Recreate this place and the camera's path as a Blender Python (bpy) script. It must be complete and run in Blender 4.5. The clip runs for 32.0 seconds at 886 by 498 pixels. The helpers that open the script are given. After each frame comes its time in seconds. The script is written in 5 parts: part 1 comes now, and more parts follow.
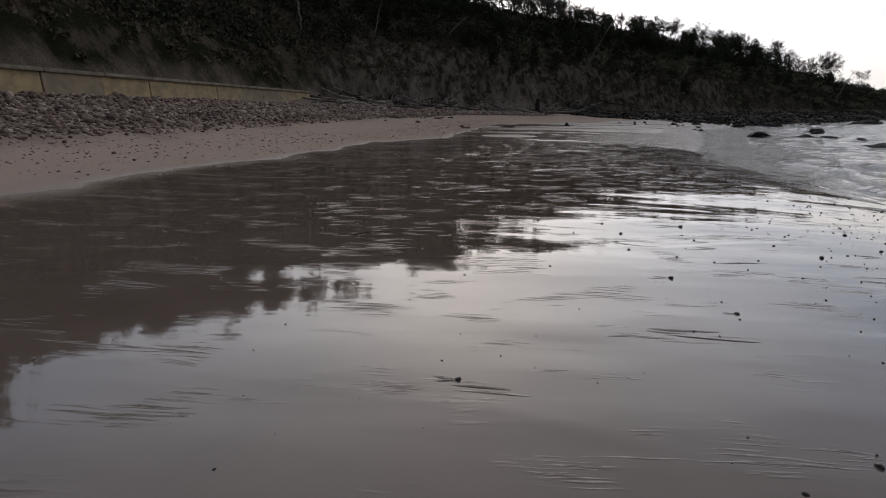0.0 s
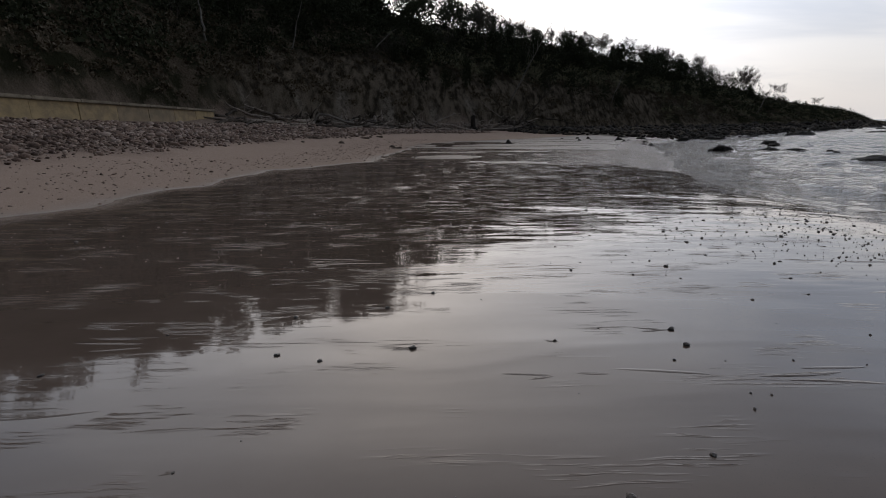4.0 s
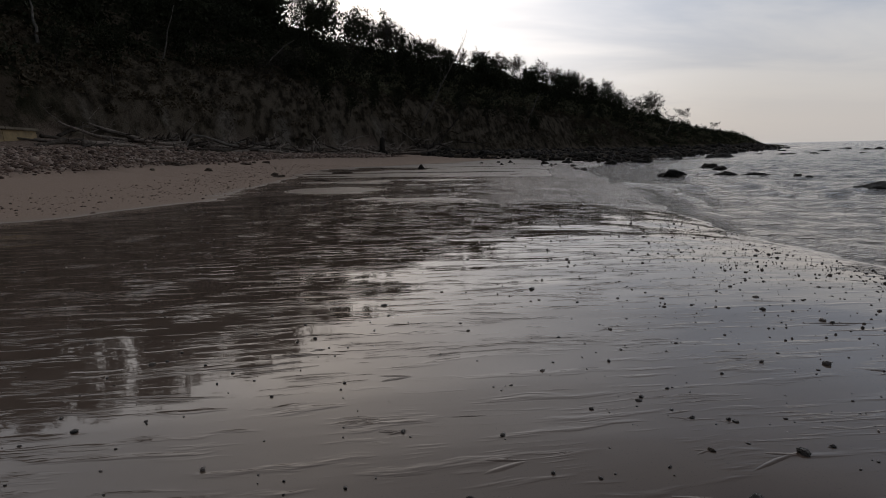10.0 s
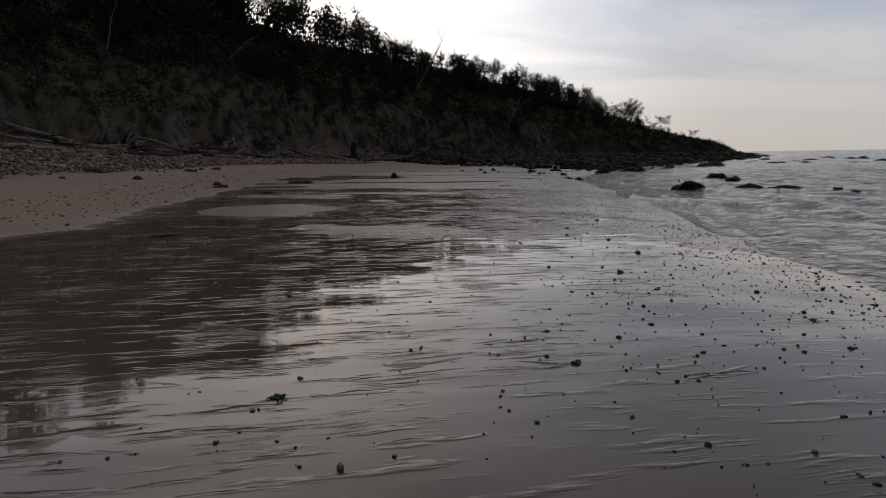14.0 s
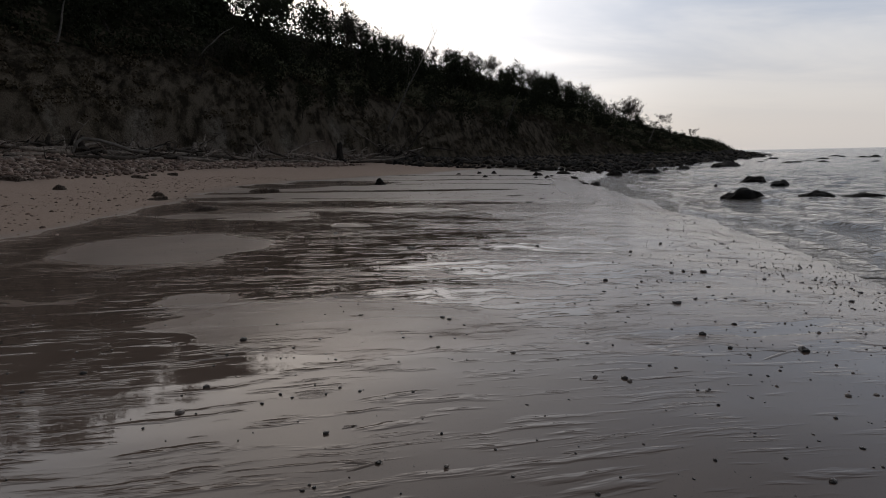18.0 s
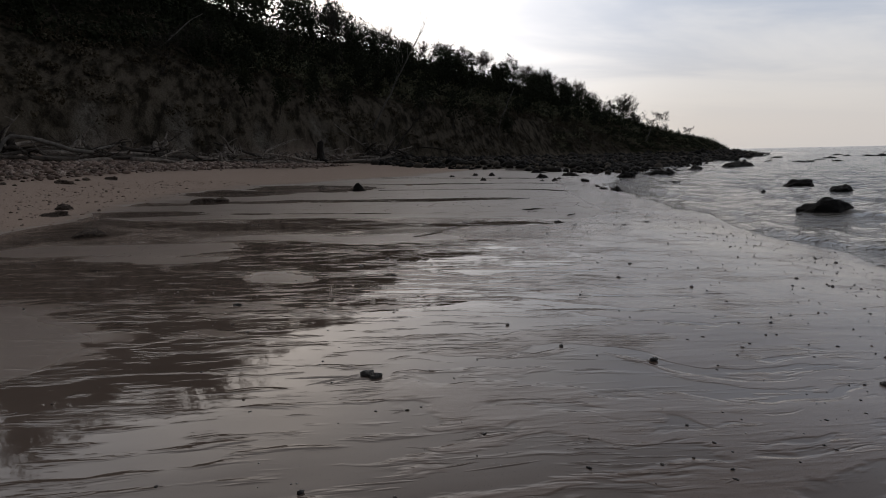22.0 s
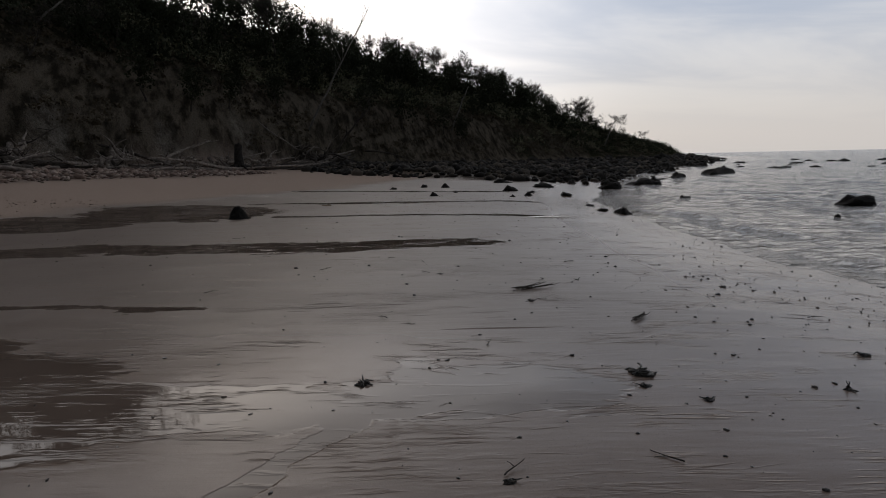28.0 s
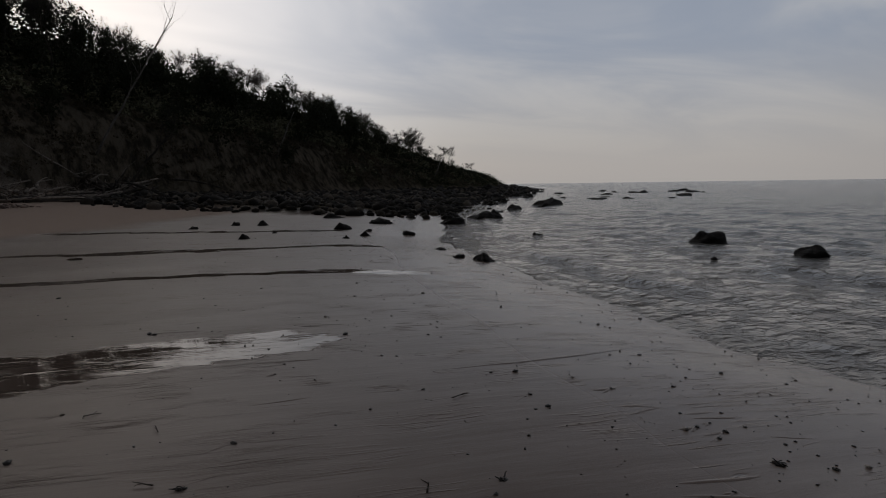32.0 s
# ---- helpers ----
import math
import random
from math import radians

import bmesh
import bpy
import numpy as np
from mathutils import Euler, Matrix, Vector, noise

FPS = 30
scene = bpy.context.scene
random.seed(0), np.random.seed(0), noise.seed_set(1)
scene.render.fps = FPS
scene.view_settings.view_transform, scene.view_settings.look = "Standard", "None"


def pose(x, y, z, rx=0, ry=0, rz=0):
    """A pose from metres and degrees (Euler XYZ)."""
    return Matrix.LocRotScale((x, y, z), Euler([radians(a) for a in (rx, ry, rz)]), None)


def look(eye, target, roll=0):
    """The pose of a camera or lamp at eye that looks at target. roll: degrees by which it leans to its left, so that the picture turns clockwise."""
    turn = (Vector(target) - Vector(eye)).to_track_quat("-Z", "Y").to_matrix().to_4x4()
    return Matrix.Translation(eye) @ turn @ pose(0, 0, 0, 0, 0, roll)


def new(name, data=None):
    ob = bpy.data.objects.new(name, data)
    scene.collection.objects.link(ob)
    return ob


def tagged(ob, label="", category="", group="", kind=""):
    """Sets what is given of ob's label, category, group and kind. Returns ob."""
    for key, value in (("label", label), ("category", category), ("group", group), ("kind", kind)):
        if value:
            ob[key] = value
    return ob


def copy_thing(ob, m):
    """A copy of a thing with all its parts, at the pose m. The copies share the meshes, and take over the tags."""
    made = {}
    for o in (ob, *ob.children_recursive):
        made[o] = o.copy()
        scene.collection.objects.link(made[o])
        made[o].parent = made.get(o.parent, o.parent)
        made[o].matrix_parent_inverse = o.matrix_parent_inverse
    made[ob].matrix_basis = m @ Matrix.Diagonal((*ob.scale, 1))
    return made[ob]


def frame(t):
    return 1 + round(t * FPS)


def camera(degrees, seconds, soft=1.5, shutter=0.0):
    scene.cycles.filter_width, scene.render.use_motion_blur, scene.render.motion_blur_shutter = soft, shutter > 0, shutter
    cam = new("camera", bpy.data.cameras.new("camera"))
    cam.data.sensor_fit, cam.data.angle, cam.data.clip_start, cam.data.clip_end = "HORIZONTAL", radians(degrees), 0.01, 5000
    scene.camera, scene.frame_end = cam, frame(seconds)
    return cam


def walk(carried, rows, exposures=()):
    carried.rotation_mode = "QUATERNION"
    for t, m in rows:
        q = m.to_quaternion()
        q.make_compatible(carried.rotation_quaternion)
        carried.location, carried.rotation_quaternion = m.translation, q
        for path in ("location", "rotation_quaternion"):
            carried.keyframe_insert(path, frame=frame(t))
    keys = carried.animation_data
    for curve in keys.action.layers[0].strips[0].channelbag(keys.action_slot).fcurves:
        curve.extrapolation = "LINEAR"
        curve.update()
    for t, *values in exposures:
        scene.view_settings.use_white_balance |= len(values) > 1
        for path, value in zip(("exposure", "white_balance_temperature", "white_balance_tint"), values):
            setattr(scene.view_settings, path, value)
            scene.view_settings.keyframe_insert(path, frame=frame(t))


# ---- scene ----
cam = camera(74.6, 32.0, 1.0)
PATH = [
    (0, (2.147, 0.967, 1.54), (1.943, 2.901, 1.071), 0.0),
    (0.5, (2.16, 1.692, 1.588), (1.998, 3.631, 1.126), -0.0),
    (1, (2.115, 2.395, 1.594), (1.985, 4.337, 1.136), -0.1),
    (1.5, (2.164, 3.125, 1.591), (2.066, 5.071, 1.141), -0.1),
    (2, (2.115, 3.916, 1.574), (2.046, 5.864, 1.126), -0.3),
    (2.5, (2.185, 4.717, 1.543), (2.14, 6.669, 1.108), -0.5),
    (4.5, (1.876, 7.886, 1.396), (1.911, 9.845, 0.993), -1.1),
    (5, (1.964, 8.59, 1.39), (2.034, 10.549, 0.996), -1.1),
    (5.5, (2.0, 9.284, 1.383), (2.098, 11.244, 0.996), -1.3),
    (6, (2.138, 9.991, 1.34), (2.265, 11.951, 0.961), -1.3),
    (6.5, (2.199, 10.657, 1.315), (2.359, 12.616, 0.942), -1.4),
    (7, (2.331, 11.295, 1.323), (2.521, 13.252, 0.955), -1.4),
    (7.5, (2.461, 11.941, 1.322), (2.686, 13.895, 0.96), -1.4),
    (8, (2.58, 12.608, 1.321), (2.83, 14.56, 0.965), -1.4),
    (8.5, (2.724, 13.252, 1.321), (2.997, 15.202, 0.971), -1.4),
    (9, (2.81, 13.905, 1.319), (3.091, 15.855, 0.973), -1.3),
    (9.5, (2.943, 14.564, 1.301), (3.233, 16.514, 0.961), -1.3),
    (10, (3.019, 15.247, 1.28), (3.31, 17.197, 0.945), -1.3),
    (10.5, (3.138, 15.928, 1.247), (3.438, 17.877, 0.917), -1.3),
    (11, (3.216, 16.602, 1.204), (3.524, 18.551, 0.876), -1.3),
    (11.5, (3.322, 17.217, 1.182), (3.637, 19.165, 0.858), -1.3),
    (12, (3.398, 17.777, 1.215), (3.723, 19.724, 0.893), -1.2),
    (12.5, (3.47, 18.402, 1.233), (3.803, 20.348, 0.913), -1.1),
    (13, (3.623, 19.045, 1.277), (3.969, 20.99, 0.962), -1.0),
    (13.5, (3.717, 19.693, 1.261), (4.068, 21.637, 0.948), -1.0),
    (14, (3.844, 20.289, 1.282), (4.214, 22.229, 0.966), -0.9),
    (14.5, (3.935, 20.918, 1.26), (4.319, 22.856, 0.948), -1.0),
    (16.5, (4.621, 23.461, 1.333), (5.026, 25.394, 1.018), -0.8),
    (17, (4.7, 24.136, 1.328), (5.092, 26.072, 1.011), -0.8),
    (17.5, (4.782, 24.811, 1.331), (5.174, 26.746, 1.014), -1.0),
    (18, (4.838, 25.451, 1.364), (5.226, 27.387, 1.049), -1.2),
    (18.5, (4.98, 26.112, 1.361), (5.376, 28.047, 1.047), -1.2),
    (19, (5.062, 26.773, 1.352), (5.46, 28.708, 1.039), -1.3),
    (19.5, (5.203, 27.417, 1.334), (5.608, 29.351, 1.026), -1.4),
    (20, (5.278, 28.05, 1.315), (5.686, 29.983, 1.006), -1.3),
    (20.5, (5.416, 28.626, 1.324), (5.822, 30.56, 1.016), -1.2),
    (21, (5.528, 29.216, 1.349), (5.943, 31.148, 1.038), -1.3),
    (21.5, (5.635, 29.827, 1.368), (6.05, 31.758, 1.053), -1.3),
    (22, (5.786, 30.428, 1.398), (6.206, 32.357, 1.08), -1.3),
    (22.5, (5.919, 31.035, 1.417), (6.335, 32.965, 1.098), -1.3),
    (23, (6.149, 31.515, 1.396), (6.576, 33.443, 1.079), -1.3),
    (23.5, (6.241, 32.212, 1.398), (6.689, 34.136, 1.082), -1.2),
    (24, (6.476, 32.819, 1.409), (6.958, 34.734, 1.093), -1.3),
    (24.5, (6.683, 33.444, 1.394), (7.197, 35.351, 1.077), -1.2),
    (25, (6.95, 34.086, 1.381), (7.484, 35.988, 1.069), -1.2),
    (25.5, (7.222, 34.718, 1.415), (7.775, 36.615, 1.109), -1.2),
    (27.5, (8.077, 37.591, 1.541), (8.653, 39.481, 1.23), -1.2),
    (28, (8.258, 38.351, 1.501), (8.83, 40.242, 1.192), -1.2),
    (28.5, (8.479, 39.064, 1.484), (9.057, 40.955, 1.179), -1.2),
    (29, (8.691, 39.735, 1.52), (9.294, 41.619, 1.227), -1.1),
    (29.5, (8.904, 40.434, 1.565), (9.536, 42.31, 1.285), -1.0),
    (30, (9.175, 41.034, 1.561), (9.861, 42.895, 1.3), -1.0),
    (30.5, (9.414, 41.569, 1.54), (10.165, 43.406, 1.292), -1.0),
    (31, (9.662, 41.958, 1.54), (10.51, 43.753, 1.304), -0.8),
    (31.5, (9.86, 42.183, 1.577), (10.889, 43.884, 1.36), -0.6),
    (32, (9.965, 42.29, 1.603), (11.056, 43.951, 1.383), -0.8),
]
EXPOSURES = [(0.0, 0.26), (2.5, 0.16), (5.0, -0.12), (9.0, -0.43), (13.0, -0.43), (17.0, -0.26), (19.0, -0.19), (25.0, -0.22), (29.0, -0.22), (30.2, -0.3), (31.0, -0.62), (32.0, -0.88)]
EXPOSURES = [(t, stops, 6250.0 if t < 6 else 6500.0, 13.0) for t, stops in EXPOSURES]
walk(cam, [(t, look(eye, target, roll)) for t, eye, target, roll in PATH], EXPOSURES)

# sky and sun: a bright veil of cloud, the sun low behind the wooded bluff
SUN_BEARING, SUN_HEIGHT = -4.0, 21.0
SUN_WAY = Vector((math.sin(radians(SUN_BEARING)) * math.cos(radians(SUN_HEIGHT)), math.cos(radians(SUN_BEARING)) * math.cos(radians(SUN_HEIGHT)), math.sin(radians(SUN_HEIGHT))))


def node(tree, kind, at=None, **values):
    n = tree.nodes.new(kind)
    for key, value in values.items():
        n.inputs[key.replace("_", " ")].default_value = value
    return n


def join(tree, a, b):
    tree.links.new(a, b)


def maths(tree, op, a, b=None, clamp=False):
    n = tree.nodes.new("ShaderNodeMath")
    n.operation, n.use_clamp = op, clamp
    for i, v in enumerate((a, b)):
        if v is None:
            continue
        if isinstance(v, (int, float)):
            n.inputs[i].default_value = v
        else:
            join(tree, v, n.inputs[i])
    return n.outputs[0]


def mixed(tree, fac, a, b, blend="MIX"):
    n = tree.nodes.new("ShaderNodeMix")
    n.data_type, n.blend_type = "RGBA", blend
    for i, v in ((0, fac), (6, a), (7, b)):
        if isinstance(v, (int, float)):
            n.inputs[i].default_value = v
        elif isinstance(v, tuple):
            n.inputs[i].default_value = (*v, 1)
        else:
            join(tree, v, n.inputs[i])
    return n.outputs[2]


def span(tree, value, lo, hi, a=0.0, b=1.0):
    n = tree.nodes.new("ShaderNodeMapRange")
    n.interpolation_type = "SMOOTHSTEP"
    n.inputs[1].default_value, n.inputs[2].default_value, n.inputs[3].default_value, n.inputs[4].default_value = lo, hi, a, b
    join(tree, value, n.inputs[0])
    return n.outputs[0]


world = bpy.data.worlds.new("sky")
scene.world = world
world.use_nodes = True
wt = world.node_tree
wt.nodes.clear()
sky = wt.nodes.new("ShaderNodeTexSky")
sky.sky_type, sky.sun_disc, sky.sun_elevation, sky.sun_rotation = "NISHITA", False, radians(SUN_HEIGHT), radians(SUN_BEARING)
sky.dust_density, sky.air_density = 3.0, 1.0
way = wt.nodes.new("ShaderNodeTexCoord").outputs["Generated"]
dot = wt.nodes.new("ShaderNodeVectorMath")
dot.operation = "DOT_PRODUCT"
join(wt, way, dot.inputs[0])
dot.inputs[1].default_value = SUN_WAY
near_sun = span(wt, dot.outputs["Value"], 0.66, 1.0)
glow = maths(wt, "POWER", near_sun, 2.3)
parts = wt.nodes.new("ShaderNodeSeparateXYZ")
join(wt, way, parts.inputs[0])
up = maths(wt, "MAXIMUM", parts.outputs[2], 0.0)
flat = wt.nodes.new("ShaderNodeCombineXYZ")
rise = maths(wt, "ADD", up, 0.12)
join(wt, maths(wt, "DIVIDE", parts.outputs[0], rise), flat.inputs[0])
join(wt, maths(wt, "MULTIPLY", maths(wt, "DIVIDE", parts.outputs[1], rise), 1.6), flat.inputs[1])
puffs = node(wt, "ShaderNodeTexNoise", Scale=0.5, Detail=5.0, Roughness=0.55, Distortion=0.8)
join(wt, flat.outputs[0], puffs.inputs["Vector"])
streak = span(wt, puffs.outputs["Fac"], 0.35, 0.68)
veil = mixed(wt, streak, (5.4, 6.2, 7.4), (8.9, 9.1, 9.2))
low = span(wt, up, 0.0, 0.24)
veil = mixed(wt, low, (7.9, 7.6, 7.2), veil)
veil = mixed(wt, glow, veil, mixed(wt, streak, (12.0, 12.5, 13.1), (16.5, 16.5, 16.5)))
veil = mixed(wt, span(wt, dot.outputs["Value"], -0.9, 0.5), (1.5, 1.7, 2.1), veil)
high = mixed(wt, span(wt, dot.outputs["Value"], 0.62, 0.98), (0.95, 1.02, 1.15), (8.6, 8.6, 8.7))
veil = mixed(wt, span(wt, up, 0.27, 0.68), veil, high)
sky_all = mixed(wt, 0.85, sky.outputs[0], veil)
ground_side = span(wt, parts.outputs[2], -0.06, 0.0)
sky_all = mixed(wt, ground_side, (1.2, 1.2, 1.2), sky_all)
back = wt.nodes.new("ShaderNodeBackground")
back.inputs[1].default_value = 0.1
join(wt, sky_all, back.inputs[0])
join(wt, back.outputs[0], wt.nodes.new("ShaderNodeOutputWorld").inputs[0])

sun = new("sun", bpy.data.lights.new("sun", "SUN"))
sun.data.energy, sun.data.angle, sun.data.color = 0.33, radians(175), (1.0, 0.97, 0.93)
sun.matrix_world = look(SUN_WAY * 100, (0, 0, 0))


# ---- materials ----
def material(name, colour, rough=0.8, metal=0.0):
    m = bpy.data.materials.new(name)
    m.use_nodes = True
    t = m.node_tree
    b = t.nodes["Principled BSDF"]
    b.inputs["Base Color"].default_value = (*colour, 1)
    b.inputs["Roughness"].default_value, b.inputs["Metallic"].default_value = rough, metal
    return m, t, b


def place(t, scale=(1, 1, 1), kind="Object"):
    n = t.nodes.new("ShaderNodeMapping")
    n.inputs["Scale"].default_value = scale
    join(t, t.nodes.new("ShaderNodeTexCoord").outputs[kind], n.inputs[0])
    return n.outputs[0]


def grain(t, at, scale, detail=4.0, rough=0.55):
    n = node(t, "ShaderNodeTexNoise", Scale=scale, Detail=detail, Roughness=rough)
    join(t, at, n.inputs["Vector"])
    return n.outputs["Fac"]


def relief(t, b, height, distance, strength=1.0, under=None):
    n = node(t, "ShaderNodeBump", Strength=strength, Distance=distance)
    join(t, height, n.inputs["Height"])
    if under is not None:
        join(t, under, n.inputs["Normal"])
    if b is not None:
        join(t, n.outputs[0], b.inputs["Normal"])
    return n.outputs[0]


def worn(name, dark, light, scale, rough=0.85, bump=0.02, spec=0.3):
    """A natural surface: two colours at two scales, with relief."""
    m, t, b = material(name, dark, rough)
    at = place(t)
    big, fine = grain(t, at, scale), grain(t, at, scale * 9, 6.0)
    f = maths(t, "ADD", maths(t, "MULTIPLY", big, 0.6), maths(t, "MULTIPLY", fine, 0.4))
    f = span(t, f, 0.36, 0.64)
    info = t.nodes.new("ShaderNodeObjectInfo").outputs["Random"]
    join(t, mixed(t, maths(t, "MULTIPLY", info, 0.35), mixed(t, f, dark, light), tuple(c * 0.6 for c in dark)), b.inputs["Base Color"])
    b.inputs["Specular IOR Level"].default_value = spec
    relief(t, b, f, bump)
    return m


def attribute(t, name):
    n = t.nodes.new("ShaderNodeAttribute")
    n.attribute_name = name
    return n.outputs["Fac"]


def make_sand():
    m, t, b = material("beach_sand", (0.3, 0.25, 0.2), 0.9)
    at = place(t)
    wet, stony, earth = attribute(t, "wet"), attribute(t, "stony"), attribute(t, "earth")
    # draining sand: broad drier patches lie across the way of the run-off
    drain = t.nodes.new("ShaderNodeCombineXYZ")
    split = t.nodes.new("ShaderNodeSeparateXYZ")
    join(t, at, split.inputs[0])
    join(t, split.outputs[0], drain.inputs[0])
    wave = maths(t, "MULTIPLY", maths(t, "SUBTRACT", grain(t, at, 1.4, 2.0), 0.5), 0.3)
    join(t, maths(t, "ADD", attribute(t, "drain"), wave), drain.inputs[1])

    flow = t.nodes.new("ShaderNodeCombineXYZ")
    join(t, split.outputs[0], flow.inputs[0])
    join(t, maths(t, "ADD", attribute(t, "flow"), maths(t, "MULTIPLY", wave, 0.35)), flow.inputs[1])

    def across(x, y, detail=3.0, rough=0.5, by=flow):
        n = t.nodes.new("ShaderNodeMapping")
        n.inputs["Scale"].default_value = (x, y, 1)
        join(t, by.outputs[0], n.inputs[0])
        return grain(t, n.outputs[0], 1.0, detail, rough)

    patch = maths(t, "ADD", maths(t, "ADD", maths(t, "MULTIPLY", across(0.3, 1.5, 5.0, 0.6, drain), 0.5), maths(t, "MULTIPLY", across(1.1, 4.5, 3.0, 0.5, drain), 0.35)), maths(t, "MULTIPLY", across(2.4, 8.0, 3.0, 0.5, drain), 0.3))
    film = maths(t, "MULTIPLY", wet, span(t, maths(t, "ADD", maths(t, "SUBTRACT", maths(t, "MULTIPLY", patch, 2.6), 0.97), attribute(t, "pool")), 0.48, 0.6), True)
    fine = grain(t, at, 60.0, 3.0)
    blot = grain(t, at, 0.9, 5.0)
    dry = mixed(t, span(t, fine, 0.3, 0.7), (0.305, 0.228, 0.178), (0.465, 0.362, 0.295))
    damp = mixed(t, span(t, blot, 0.3, 0.7), (0.152, 0.109, 0.086), (0.195, 0.144, 0.115))
    damp = mixed(t, maths(t, "MULTIPLY", span(t, grain(t, at, 110.0, 2.0), 0.6, 0.75), 0.45), damp, (0.04, 0.032, 0.028))
    damp = mixed(t, attribute(t, "upper"), damp, mixed(t, span(t, blot, 0.3, 0.7), (0.2, 0.15, 0.119), (0.25, 0.191, 0.155)))
    damp = mixed(t, maths(t, "MULTIPLY", attribute(t, "matte"), 0.4), damp, (0.085, 0.066, 0.055))
    damp = mixed(t, maths(t, "MULTIPLY", film, 0.48), damp, (0.05, 0.036, 0.028))
    sand = mixed(t, wet, dry, damp)
    sand = mixed(t, maths(t, "MULTIPLY", stony, 0.7), sand, mixed(t, span(t, grain(t, at, 7.0), 0.4, 0.6), (0.06, 0.044, 0.036), (0.22, 0.17, 0.14)))
    weeds = mixed(t, span(t, grain(t, at, 0.5, 6.0, 0.7), 0.4, 0.53), (0.12, 0.097, 0.072), (0.035, 0.036, 0.022))
    gully = t.nodes.new("ShaderNodeMapping")
    gully.inputs["Rotation"].default_value, gully.inputs["Scale"].default_value = (0.5, 0.9, 0.6), (1.3, 0.45, 0.5)
    join(t, at, gully.inputs[0])
    streaks = span(t, grain(t, gully.outputs[0], 1.0, 6.0, 0.65), 0.36, 0.62)
    slip = mixed(t, streaks, (0.035, 0.03, 0.022), (0.165, 0.138, 0.104))
    weeds = mixed(t, attribute(t, "slope"), weeds, slip)
    weeds = mixed(t, attribute(t, "clay"), weeds, mixed(t, span(t, grain(t, at, 1.6, 6.0, 0.7), 0.35, 0.6), (0.08, 0.068, 0.052), (0.25, 0.22, 0.18)))
    join(t, mixed(t, earth, sand, weeds), b.inputs["Base Color"])
    rough = maths(t, "SUBTRACT", 0.9, maths(t, "MULTIPLY", wet, maths(t, "SUBTRACT", 0.73, maths(t, "MULTIPLY", attribute(t, "matte"), 0.11))))
    rough = maths(t, "ADD", rough, maths(t, "MULTIPLY", maths(t, "MULTIPLY", wet, attribute(t, "drained")), 0.12))
    rough = maths(t, "MAXIMUM", maths(t, "SUBTRACT", rough, maths(t, "MULTIPLY", film, 0.4)), 0.035)
    join(t, rough, b.inputs["Roughness"])
    join(t, maths(t, "MULTIPLY", maths(t, "ADD", maths(t, "MULTIPLY", wet, maths(t, "SUBTRACT", 0.42, maths(t, "MULTIPLY", attribute(t, "matte"), 0.18))), 0.08), maths(t, "SUBTRACT", 1.0, earth)), b.inputs["Specular IOR Level"])
    b.inputs["IOR"].default_value = 1.36
    # fine grooves drawn by the run-off, in loose clusters, over smooth sand
    groove = across(2.2, 34.0)
    cluster = span(t, across(1.1, 2.2, 2.0), 0.52, 0.68)
    lines = maths(t, "MULTIPLY", span(t, groove, 0.5, 0.72), cluster)
    ripple = span(t, across(1.6, 10.0), 0.53, 0.74)
    soft = across(0.35, 0.9, 2.0, 0.4)
    calm = maths(t, "SUBTRACT", 1.0, maths(t, "MULTIPLY", film, 0.6))
    n = relief(t, None, maths(t, "MULTIPLY", lines, maths(t, "MULTIPLY", wet, calm)), 0.008, 0.75)
    n = relief(t, None, maths(t, "MULTIPLY", ripple, attribute(t, "run")), 0.012, 0.5, n)
    n = relief(t, None, maths(t, "MULTIPLY", across(0.8, 4.5, 2.0), wet), 0.012, 0.12, n)
    n = relief(t, None, soft, 0.03, 0.07, n)
    shallow = maths(t, "MULTIPLY", wet, maths(t, "SUBTRACT", 1.0, film))
    sheen = attribute(t, "sheen")
    n = relief(t, None, maths(t, "MULTIPLY", across(0.6, 4.2, 4.0, 0.6), maths(t, "MULTIPLY", shallow, maths(t, "ADD", maths(t, "MULTIPLY", sheen, 0.85), 0.15))), 0.03, 0.2, n)
    n = relief(t, None, maths(t, "MULTIPLY", span(t, across(1.8, 15.0, 4.0, 0.65), 0.48, 0.66), maths(t, "MULTIPLY", shallow, span(t, across(0.6, 1.0, 3.0), 0.5, 0.68))), 0.008, 0.4, n)
    n = relief(t, None, maths(t, "MULTIPLY", grain(t, at, 70.0, 4.0, 0.7), shallow), 0.003, 0.22, n)
    lumps = maths(t, "ADD", stony, maths(t, "MULTIPLY", earth, 6.0))
    n = relief(t, None, maths(t, "MULTIPLY", grain(t, at, 5.0, 6.0, 0.7), lumps), 0.08, 1.0, n)
    drier = maths(t, "MULTIPLY", grain(t, at, 25.0, 5.0, 0.7), maths(t, "SUBTRACT", 1.0, wet))
    relief(t, b, drier, 0.02, 0.7, n)
    return m


